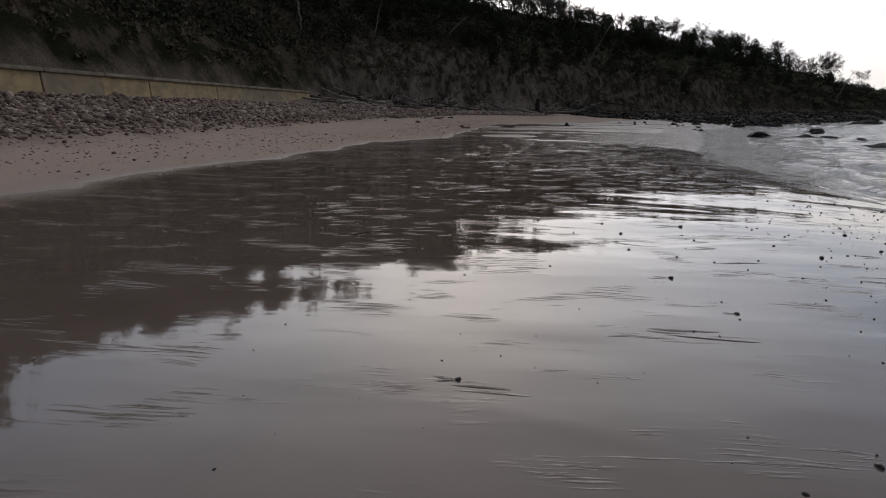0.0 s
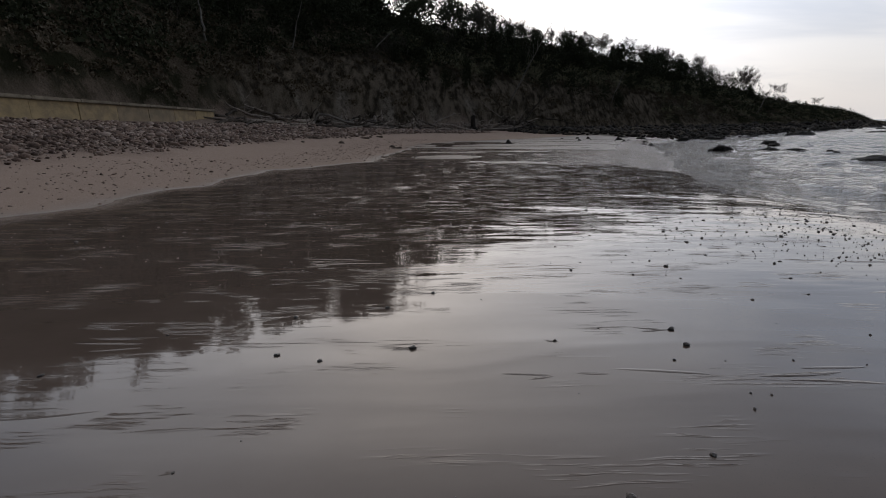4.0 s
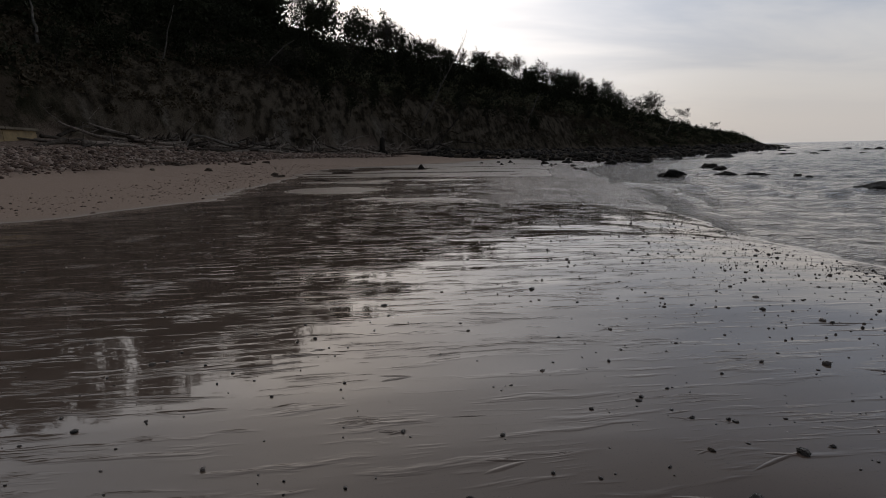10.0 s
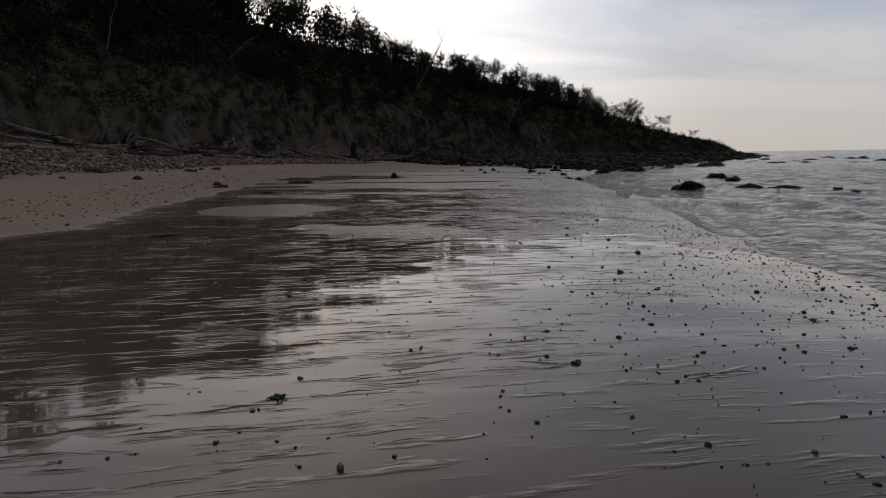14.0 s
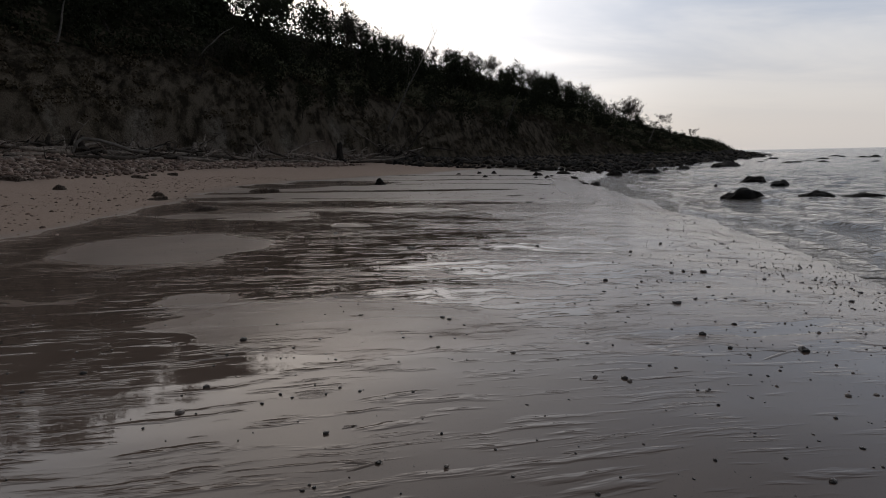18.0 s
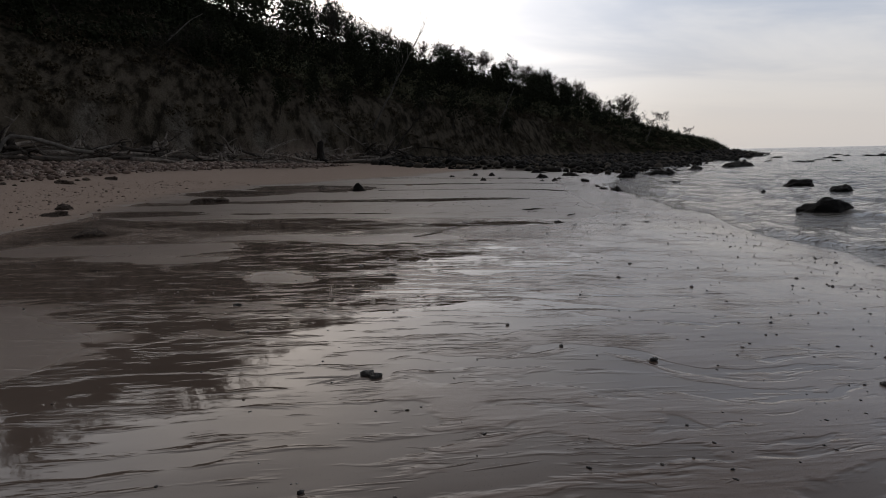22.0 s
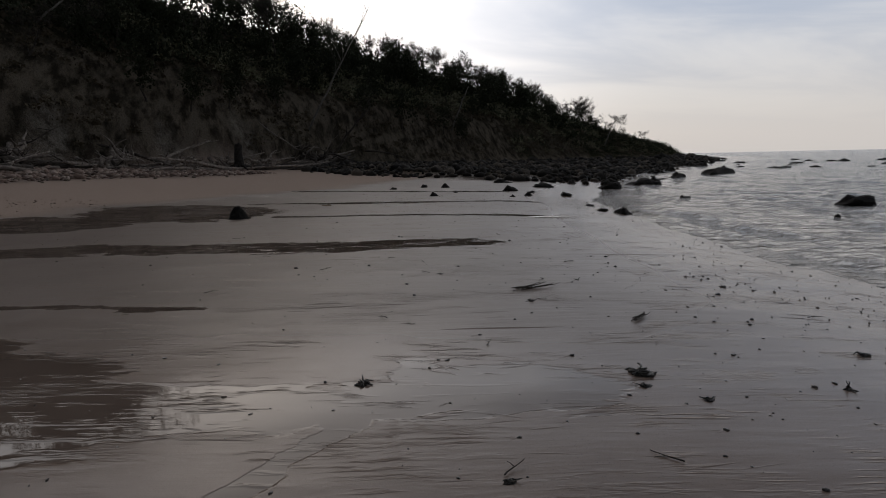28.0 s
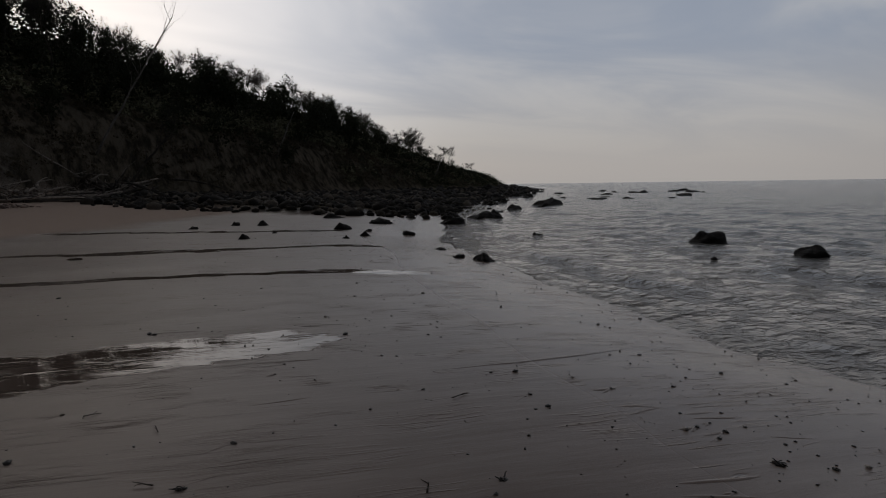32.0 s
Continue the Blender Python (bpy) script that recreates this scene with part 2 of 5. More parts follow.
def make_sea():
    m, t, b = material("sea_water", (0.05, 0.06, 0.06), 0.1)
    deep = attribute(t, "deep")
    join(t, mixed(t, deep, (0.11, 0.095, 0.08), (0.022, 0.042, 0.048)), b.inputs["Base Color"])
    b.inputs["IOR"].default_value = 1.33
    join(t, maths(t, "ADD", maths(t, "MULTIPLY", deep, 0.1), 0.06), b.inputs["Roughness"])
    swell = grain(t, place(t, (0.55, 0.9, 1)), 1.1, 5.0, 0.6)
    chop = grain(t, place(t, (1.0, 1.6, 1)), 5.0, 4.0, 0.6)
    n = relief(t, None, swell, 0.5, 0.9)
    mid = grain(t, place(t, (0.7, 1.3, 1)), 2.4, 3.0, 0.55)
    n = relief(t, None, mid, 0.16, 0.8, n)
    relief(t, b, chop, 0.07, 0.9, n)
    return m


def make_leaf(name, dark, light):
    m, t, b = material(name, dark, 0.75)
    r = t.nodes.new("ShaderNodeNewGeometry").outputs["Random Per Island"]
    o = t.nodes.new("ShaderNodeObjectInfo").outputs["Random"]
    join(t, mixed(t, maths(t, "MULTIPLY", maths(t, "ADD", r, o), 0.5), dark, light), b.inputs["Base Color"])
    b.inputs["Specular IOR Level"].default_value = 0.15
    return m


SAND, SEA = make_sand(), make_sea()
LEAF = make_leaf("evergreen_leaf", (0.014, 0.018, 0.008), (0.04, 0.045, 0.021))
DRY_LEAF = make_leaf("dry_scrub", (0.06, 0.045, 0.028), (0.14, 0.115, 0.075))
# headland scrub: haze and thinner shade are put into this paler leaf colour
SLOPE_LEAF = make_leaf("winter_scrub", (0.13, 0.127, 0.075), (0.33, 0.3, 0.19))
BARK = worn("bark", (0.035, 0.028, 0.022), (0.11, 0.09, 0.07), 3.0, bump=0.03)
PALE_BARK = worn("pale_bark", (0.1, 0.088, 0.075), (0.26, 0.235, 0.2), 4.0, bump=0.01)
DRIFT = worn("weathered_wood", (0.12, 0.096, 0.077), (0.38, 0.325, 0.27), 5.0, bump=0.012)
WET_ROCK = worn("weedy_wet_rock", (0.009, 0.008, 0.007), (0.03, 0.026, 0.02), 4.0, 0.7, 0.06, 0.18)
STONE = worn("beach_stone", (0.07, 0.052, 0.038), (0.25, 0.195, 0.145), 6.0, 0.75, 0.01)
CONCRETE = worn("old_concrete", (0.14, 0.115, 0.08), (0.27, 0.235, 0.175), 1.4, 0.85, 0.008)
WEED = worn("dark_seaweed", (0.008, 0.007, 0.005), (0.03, 0.022, 0.014), 8.0, 0.35, 0.01, 0.5)
PEBBLE = worn("wet_pebble", (0.03, 0.027, 0.024), (0.12, 0.105, 0.09), 20.0, 0.35, 0.004, 0.5)


# ---- the lie of the land ----
def lattice(x, y, seed):
    h = np.sin(x * 127.1 + y * 311.7 + seed * 74.7) * 43758.5453
    return h - np.floor(h)


def ruffle(x, y, seed=0, octaves=4):
    """Smooth value noise in -1..1."""
    total, amp, norm = 0, 1.0, 0
    for k in range(octaves):
        i, j = np.floor(x), np.floor(y)
        u, v = x - i, y - j
        u, v = u * u * (3 - 2 * u), v * v * (3 - 2 * v)
        a = lattice(i, j, seed + k) * (1 - u) + lattice(i + 1, j, seed + k) * u
        b = lattice(i, j + 1, seed + k) * (1 - u) + lattice(i + 1, j + 1, seed + k) * u
        total, norm = total + amp * (a * (1 - v) + b * v), norm + amp
        x, y, amp = x * 2.03 + 5.1, y * 2.03 + 9.7, amp * 0.5
    return 2 * total / norm - 1


def ease(v, lo=0.0, hi=1.0):
    k = np.clip((v - lo) / (hi - lo), 0, 1)
    return k * k * (3 - 2 * k)


def along(line, x, y):
    """Signed distance to a line (positive on its left) and the place along it, counted in corners."""
    best, side, where = np.full(np.shape(x), 1e9), np.zeros(np.shape(x)), np.zeros(np.shape(x))
    for k in range(len(line) - 1):
        (ax, ay), (bx, by) = line[k], line[k + 1]
        dx, dy = bx - ax, by - ay
        f = np.clip(((x - ax) * dx + (y - ay) * dy) / (dx * dx + dy * dy), 0, 1)
        px, py = x - ax - f * dx, y - ay - f * dy
        dist = np.hypot(px, py)
        near = dist < best
        best = np.where(near, dist, best)
        side = np.where(near, np.sign(dx * py - dy * px), side)
        where = np.where(near, k + f, where)
    return best * side, where


# foot of the bluff, waterline and edge of the dry sand, from south to north
FOOT = [(-19, -90), (-19, 20), (-18.5, 48), (-14, 62), (-9, 74), (0, 84), (8, 92), (15, 100), (32, 112), (55, 128), (85, 148), (115, 175), (160, 225), (205, 285), (250, 350), (330, 470)]
RIDGE = [12.5, 12.5, 17, 18, 18.5, 20, 18.5, 17.5, 16.5, 14.5, 10.5, 6.5, 5.4, 3.3, 0.9, 0.3]
FOOT_Z = [3.2, 3.2, 2.9, 2.5, 1.9, 1.2, 1.0, 0.9, 0.7, 0.6, 0.6, 0.5, 0.5, 0.5, 0.3, 0.1]
BEACH_W = [16, 16, 17, 19, 24, 28, 32, 30, 22, 20, 20, 20, 20, 20, 20, 20]
SHORE = [(11, -90), (10.0, 0), (9.2, 16), (9.5, 24), (11.6, 31), (14.5, 39), (16.5, 45), (18.5, 51), (22, 60), (30, 74), (45, 95), (75, 130), (110, 160), (160, 208), (210, 275), (262, 352), (345, 470)]
WETLINE = [(-6.8, -90), (-6.0, 9.7), (-5.4, 14), (-4.6, 18), (-4.2, 22), (-3.9, 26), (-2.8, 29), (-1.2, 33), (-0.4, 39), (0.1, 50), (1, 57), (5, 62), (11, 67), (20, 78), (32, 95), (60, 120), (330, 460)]
# seaward edge of the boulder field
ROCKLINE = [(9, 93), (13, 87), (16, 79.5), (19, 74), (22, 70), (28, 72), (36, 80), (48, 93), (75, 122), (112, 156), (165, 208), (215, 275)]
SEA_Z = -0.35


def landward(x, y):
    """Distance in from the waterline."""
    return along(SHORE, x, y)[0] + 0.45 * ruffle(x / 4, y / 4, 51, 3) + 0.9 * ruffle(x / 15, y / 15, 52, 2)



def land(x, y):
    """Height of the ground, and its wet, stony and earthy shares."""
    x, y = np.asarray(x, float), np.asarray(y, float)
    d, s = along(FOOT, x, y)
    w = landward(x, y)
    k = np.arange(len(FOOT))
    foot, width, ridge = np.interp(s, k, FOOT_Z), np.interp(s, k, BEACH_W), np.interp(s, k, RIDGE)
    z = np.where(w > 0, SEA_Z + 0.38 * (1 - np.exp(-np.maximum(w, 0) / 2.5)), SEA_Z + np.maximum(w * 0.05, -2.5 + 0 * w))
    z = z + foot * np.clip(1 + d / width, 0, 1) ** 1.8
    inland = np.maximum(d, 0)
    far = np.clip(inland / 26, 0, 1)
    hill = np.minimum(2.2, ridge) * ease(d + (0.9 - 0.5 * ease(s, 6.5, 8)) * ruffle(x / 2.6, y / 2.6, 3), -0.2, 1.7 + 5 * ease(s, 6.5, 8)) + np.maximum(ridge - 2.2, 0) * (1 - (1 - far) ** 1.6) + np.maximum(inland - 26, 0) * 0.06
    rugged = ease(d, -0.5, 4)
    z = z + hill + rugged * (0.9 * ruffle(x / 7, y / 7, 11) + 0.25 * ruffle(x / 1.7, y / 1.7, 12))
    z = z + 0.018 * ruffle(x / 3, y / 1.4, 21, 3) * (1 - rugged)
    v, _ = along(WETLINE, x, y)
    wet = ease(-v + 0.9 * ruffle(x / 2.5, y / 2.5, 5), -1.2, 1.0)
    earth = ease(d + 0.5 * ruffle(x / 2, y / 2, 8) + 5 * ease(s, 7.0, 8.0), -0.9, 0.5)
    stony = ease(-d + 1.2 * ruffle(x / 2, y / 2, 6), 10.5, 7.5) * (1 - rugged)
    stony = np.maximum(stony * ease(s, 5.6, 4.6), ease(s, 7.2, 8.0) * ease(d, -26, -16) * (1 - rugged))
    rocky = ease(along(ROCKLINE, x, y)[0] + 0.8 * ruffle(x / 2, y / 2, 9), 0, 2) * (s > 5.5)
    earth = np.maximum(earth, rocky)
    return z + 0.25 * rocky * (1 - rugged) * (1 + ruffle(x / 1.5, y / 1.5, 13, 2)), wet, stony * (1 - earth), earth


def ground_z(x, y):
    return float(land(np.array([x]), np.array([y]))[0][0])


def steps(lo, hi, near_lo, near_hi, fine, grow, cap=60.0):
    """Grid lines, close together in the middle stretch and wider outside it."""
    mid = list(np.arange(near_lo, near_hi, fine))
    up, gap = [near_hi], fine
    while up[-1] < hi:
        gap = min(gap * grow, cap)
        up.append(up[-1] + gap)
    down, gap = [near_lo], fine
    while down[-1] > lo:
        gap = min(gap * grow, cap)
        down.append(down[-1] - gap)
    return np.array(sorted(down[1:]) + mid + up)


def mesh_of(name, verts, faces, mat, smooth=True):
    me = bpy.data.meshes.new(name)
    me.from_pydata(verts, [], faces)
    me.materials.append(mat)
    if smooth:
        me.polygons.foreach_set("use_smooth", [True] * len(me.polygons))
    me.update()
    return me


def sheet(name, xs, ys, height, mat, extra):
    gx, gy = np.meshgrid(xs, ys)
    nx, ny = len(xs), len(ys)
    z = height(gx, gy)
    verts = np.stack([gx.ravel(), gy.ravel(), z.ravel()], 1)
    i = (np.arange(nx - 1)[None, :] + nx * np.arange(ny - 1)[:, None]).ravel()
    faces = np.stack([i, i + 1, i + nx + 1, i + nx], 1)
    me = bpy.data.meshes.new(name)
    me.vertices.add(len(verts))
    me.vertices.foreach_set("co", verts.ravel())
    me.loops.add(faces.size)
    me.loops.foreach_set("vertex_index", faces.ravel().astype(np.int32))
    me.polygons.add(len(faces))
    me.polygons.foreach_set("loop_start", np.arange(0, faces.size, 4, dtype=np.int32))
    me.polygons.foreach_set("use_smooth", np.ones(len(faces), bool))
    me.update(calc_edges=True)
    me.materials.append(mat)
    for key, values in extra(gx, gy).items():
        a = me.attributes.new(key, "FLOAT", "POINT")
        a.data.foreach_set("value", values.ravel().astype(np.float32))
    return new(name, me)


# run-off channels over the draining sand: half width and the line each one takes
CHANNELS = [
    (0.2, ((-0.5, 34.0), (0.9, 33.4), (2.3, 32.3), (3.4, 32.0), (4.9, 31.25), (6.2, 31.0))),
    (0.55, ((-2.5, 47.5), (-0.9, 46.6), (2.6, 43.9), (5.6, 42.5), (8.0, 42.1), (9.8, 41.7))),
    (0.13, ((3.5, 46.3), (5.5, 45.5), (7.7, 44.6))),
    (0.14, ((7.4, 40.4), (8.3, 41.3), (9.4, 42.4))),
    (0.62, ((-1.0, 51.2), (2.0, 50.4), (5.0, 49.9), (7.0, 49.3), (9.4, 48.5), (11.6, 48.2))),
    (0.24, ((8.8, 54.6), (11.5, 53.7), (14.4, 52.8), (15.6, 52.0))),
    (0.3, ((8.0, 59.8), (11.0, 58.5), (14.2, 57.8), (17.2, 57.2))),
    (0.25, ((9.0, 65.5), (13.0, 64.6), (18.5, 62.6))),
    (0.45, ((7.0, 71.0), (11.0, 72.2), (15.2, 74.2))),
]
# standing water, and sand drained pale: middle, half length and half width
POOLS = [(4.9, 33.7, 1.7, 1.5), (7.0, 35.2, 1.2, 0.5), (2.4, 37.9, 3.2, 0.55), (6.0, 38.5, 1.8, 0.7), (2.2, 30.7, 1.7, 1.0), (5.6, 43.4, 1.6, 0.9), (0.3, 43.5, 2.0, 1.6), (1.2, 47.2, 1.8, 0.9), (5.8, 57.2, 2.9, 3.2), (2.8, 55.2, 2.6, 1.8), (-0.8, 40.0, 1.6, 2.0), (10.8, 48.6, 1.3, 0.5)]
DRAINED = [(2.3, 35.2, 1.7, 1.6), (3.4, 31.3, 0.45, 0.3), (4.9, 30.2, 1.5, 0.7), (2.7, 40.5, 2.1, 0.7), (5.3, 37.4, 0.5, 0.4), (5.2, 41.0, 1.6, 0.5), (3.7, 39.3, 1.2, 0.35), (7.0, 40.3, 1.5, 0.45), (4.6, 45.3, 1.4, 0.45)]


def ground_shares(x, y):
    z, wet, stony, earth = land(x, y)
    # standing film towards the start of the walk, channels and pools further on
    drain = y + 0.3 * (x - 9) * ease(y, 26, 46)
    drain = drain + (0.42 * ruffle(x / 2.6, y / 1.7, 43, 3) + 0.3 * ruffle(x / 1.1 + 0.4 * y, y / 0.8, 44, 3)) * ease(y, 28, 34)
    wx, wy = x + 0.5 * ruffle(x / 1.5, y / 0.6, 45, 3), y + 0.3 * ruffle(x / 1.3, y / 0.7, 46, 3)
    water, dry = np.full(np.shape(x), -1.0), np.full(np.shape(x), -1.0)
    for half, line in CHANNELS:
        water = np.maximum(water, 1 - np.abs(along(line, wx, wy)[0]) / (half * 1.7))
    for cx, cy, rx, ry in POOLS:
        water = np.maximum(water, 1.6 * (1 - np.hypot((wx - cx) / (rx * 1.25), (wy + 0.25 * (wx - cx) - cy) / (ry * 1.25))))
    for cx, cy, rx, ry in DRAINED:
        dry = np.maximum(dry, 1.6 * (1 - np.hypot((wx - cx) / (rx * 1.25), (wy + 0.25 * (wx - cx) - cy) / (ry * 1.25))))
    first = ease(drain + 0.25 * (x - 3) + 0.8 * ruffle(x / 2, y / 0.8, 47, 2), 31.2, 29.0)
    pool = np.maximum(0.55 * first - 0.45 * (1 - first), -0.45 + 0.95 * ease(water, 0.0, 0.9))
    pool = np.maximum(pool, -0.45 + (0.6 - 0.25 * ease(landward(x, y), 7, 3)) * ease(12.5 - x, 0, 4.0) * ease(drain, 42.0, 38.5))
    pool = pool - 0.85 * ease(dry, 0.0, 0.9) * ease(water, 0.9, 0.4)
    run = ease(y, 8, 26) * ease(x, 13, 5) * (0.35 + 0.65 * np.clip((pool + 0.25) / 0.5, 0, 1)) * (0.6 + 0.4 * ruffle(x / 4, y / 4, 41, 2))
    # open earth on the lower bluff, and pale clay laid bare by slips
    d, s = along(FOOT, x, y)
    slope = ease((0.75 + 0.9 * ruffle(x / 6 + 3, y / 6, 61, 2)) * ease(d, 8.5, 4.5) * ease(s, 2.4, 3.0) * ease(s, 10, 8.5) + 0.25 * ruffle(x / 1.5, y / 1.5, 62, 3), 0.2, 0.5)
    clay = 0 * x
    for cx, cy, size in ((-8.6, 75.0, 1.4), (-12.4, 68.0, 0.8), (-4.2, 80.6, 1.0), (1.5, 86.6, 1.1), (6.5, 92.3, 0.9), (-15.6, 61.0, 0.7)):
        clay = np.maximum(clay, ease(1.3 - np.hypot(x - cx, y - cy) / size + 0.8 * ruffle(x / 1.3, y / 1.3, 71, 3), 0.2, 0.7))
    return {"wet": wet, "stony": stony, "earth": earth, "pool": pool, "run": run, "drain": drain, "flow": y + 0.3 * (x - 9) * ease(y, 26, 46) + 0.05 * ruffle(x / 1.6, y / 1.2, 48, 2), "clay": clay, "slope": slope, "drained": (1 - first) * np.maximum(ease(dry, 0.0, 0.5), 0.15 + 0.35 * ease(drain, 41.5, 44.5)), "upper": ease(landward(x, y), 5, 9), "matte": ease(drain, 41.5, 44.5) * ease(landward(x, y), 1, 5), "sheen": ease(landward(x, y), 11, 4) * ease(y, 22, 32)}


def furrowed(x, y):
    """Height of the ground with the low ridges, rills and scours that the ebb has left in the wet sand."""
    z, wet, stony, earth = land(x, y)
    flat = wet * (1 - earth) * ease(landward(x, y), 0.2, 1.5) * ease(y, -4, 1) * ease(y, 80, 56)
    lean = y + 0.3 * (x - 9) * ease(y, 26, 46) + 0.05 * ruffle(x / 1.1, y / 0.9, 81, 3)
    cluster = ease(ruffle(x / 2.4, lean / 1.1, 82, 3), 0.1, 0.5)
    ridge = (1 - np.abs(ruffle(x / 0.75, lean / 0.18, 83, 2))) ** 5
    scour = (1 - np.abs(ruffle(x / 2.6, lean / 0.95, 84, 2))) ** 12
    step = np.abs((lean / 2.3 + 0.35 * ruffle(x / 2.0, lean / 3.0, 86, 2)) % 1.0 - 0.5)
    step = ease(step, 0.0, 0.035) * ease(ruffle(x / 2.2 + 7, lean / 2.0, 87, 2), 0.0, 0.3)
    # the film on the upper sand lies smooth
    flat = flat * (1 - 0.75 * ease(x - np.interp(y, (0, 20, 42, 64), (2.2, 3.8, 9.8, 14.0)), 0.5, -2.5) * ease(y, 31, 27))
    return z + flat * (0.003 * ridge * cluster + 0.002 * scour * (1 - cluster) - 0.003 * step)


ground = sheet("ground", steps(-1500, 420, -3, 16, 0.11, 1.05), steps(-900, 1200, 2, 56, 0.06, 1.045), furrowed, SAND, ground_shares)
tagged(ground, "wet brown sand beach rising to a shingle bank and wooded bluff", "beach", kind="structure")


def waves(x, y):
    off = -landward(x, y)
    bend = 0.7 * ruffle(x / 5, y / 5, 31, 2)
    crest = 0 * x
    for k, (centre, height, width) in enumerate(((0.35, 0.02, 0.1), (1.0, 0.05, 0.14), (2.2, 0.085, 0.18), (4.0, 0.09, 0.22), (5.8, 0.06, 0.28), (9.5, 0.06, 0.4), (14.5, 0.06, 0.5))):
        at = off - centre - bend * (0.6 + 0.3 * k)
        broken = ease(ruffle(x / 7 + 9 * k, y / 7, 35 + k, 2), -0.35, 0.35)
        crest = crest + height * broken * np.exp(-(at / np.where(at < 0, width * 0.7, width * 2.2)) ** 2)
    rough = 0.1 * ruffle(x / 0.9, y / 1.2, 33, 3) + 0.06 * ruffle(x / 3.2, y / 4.4, 34, 2)
    return SEA_Z + crest + rough * (0.3 * ease(off, 0.2, 1.0) + 0.7 * ease(off, 1, 7))


def sea_shares(x, y):
    w = landward(x, y)
    return {"deep": ease(-w, 0.5, 22)}


sea = sheet("sea", steps(2, 4400, 8, 30, 0.16, 1.05, 300.0), steps(-900, 4400, 12, 62, 0.16, 1.05, 300.0), waves, SEA, sea_shares)
tagged(sea, "grey rippled sea water reaching to the horizon", "sea", kind="structure")


# ---- building blocks ----
def part(name, me, parent, label=""):
    ob = new(name, me)
    ob.parent = parent
    return tagged(ob, label)


class Soup:
    """Gathers vertices and faces of one mesh."""

    def __init__(self):
        self.v, self.f = [], []

    def tube(self, points, radii, sides=5):
        base = len(self.v)
        pts = [Vector(p) for p in points]
        for k, p in enumerate(pts):
            t = (pts[min(k + 1, len(pts) - 1)] - pts[max(k - 1, 0)]).normalized()
            a = t.orthogonal().normalized() if abs(t.z) > 0.95 else t.cross(Vector((0, 0, 1))).normalized()
            b = t.cross(a)
            for j in range(sides):
                q = 2 * math.pi * j / sides
                self.v.append(p + (a * math.cos(q) + b * math.sin(q)) * radii[k])
        for k in range(len(pts) - 1):
            for j in range(sides):
                i, n = base + k * sides, (j + 1) % sides
                self.f.append((i + j, i + n, i + sides + n, i + sides + j))
        self.f.append(tuple(base + j for j in reversed(range(sides))))
        self.f.append(tuple(base + (len(pts) - 1) * sides + j for j in range(sides)))

    def leaf(self, p, size, rng, droop=0.0):
        a = Vector((rng.gauss(0, 1), rng.gauss(0, 1), rng.gauss(0, 1) - droop)).normalized()
        b = a.orthogonal().normalized()
        b = Matrix.Rotation(rng.uniform(0, 6.28), 3, a) @ b
        i = len(self.v)
        c = a.cross(b) * size * 0.18
        self.v += [p - a * size * 0.5, p + b * size * 0.32 + c, p + a * size * 0.55, p - b * size * 0.32 + c]
        self.f.append((i, i + 1, i + 2, i + 3))

    def mesh(self, name, mat, smooth=True):
        return mesh_of(name, [tuple(v) for v in self.v], self.f, mat, smooth)


def grow(wood, tips, p, way, length, radius, level, rng, spread=0.6, lift=0.15, kids=3):
    """A limb that bends, thins and forks; tips gathers the ends of the twigs."""
    n = 4 if level > 2 else 3 if level else 2
    pts, rad = [p], [radius]
    for k in range(n):
        way = (way + Vector((rng.gauss(0, 0.13), rng.gauss(0, 0.13), rng.gauss(0, 0.08) + lift * 0.3))).normalized()
        pts.append(pts[-1] + way * length / n)
        rad.append(radius * (1 - 0.6 * (k + 1) / n))
    wood.tube(pts, rad, 6 if level > 3 else 4 if level > 2 else 3)
    if level == 0:
        tips.append((pts[-1], way))
        return
    for k in range(kids):
        f = rng.uniform(0.45, 1.0) if k else 1.0
        i = min(int(f * n), n - 1)
        start = pts[i].lerp(pts[i + 1], f * n - i) if k else pts[-1]
        turn = Vector((rng.gauss(0, 1), rng.gauss(0, 1), rng.gauss(0, 0.6) + lift)).normalized()
        grow(wood, tips, start, (way + turn * spread * (0.55 if not k else 1.0)).normalized(), length * rng.uniform(0.6, 0.8), rad[-1] * (0.95 if not k else 0.7), level - 1, rng, spread, lift, kids)


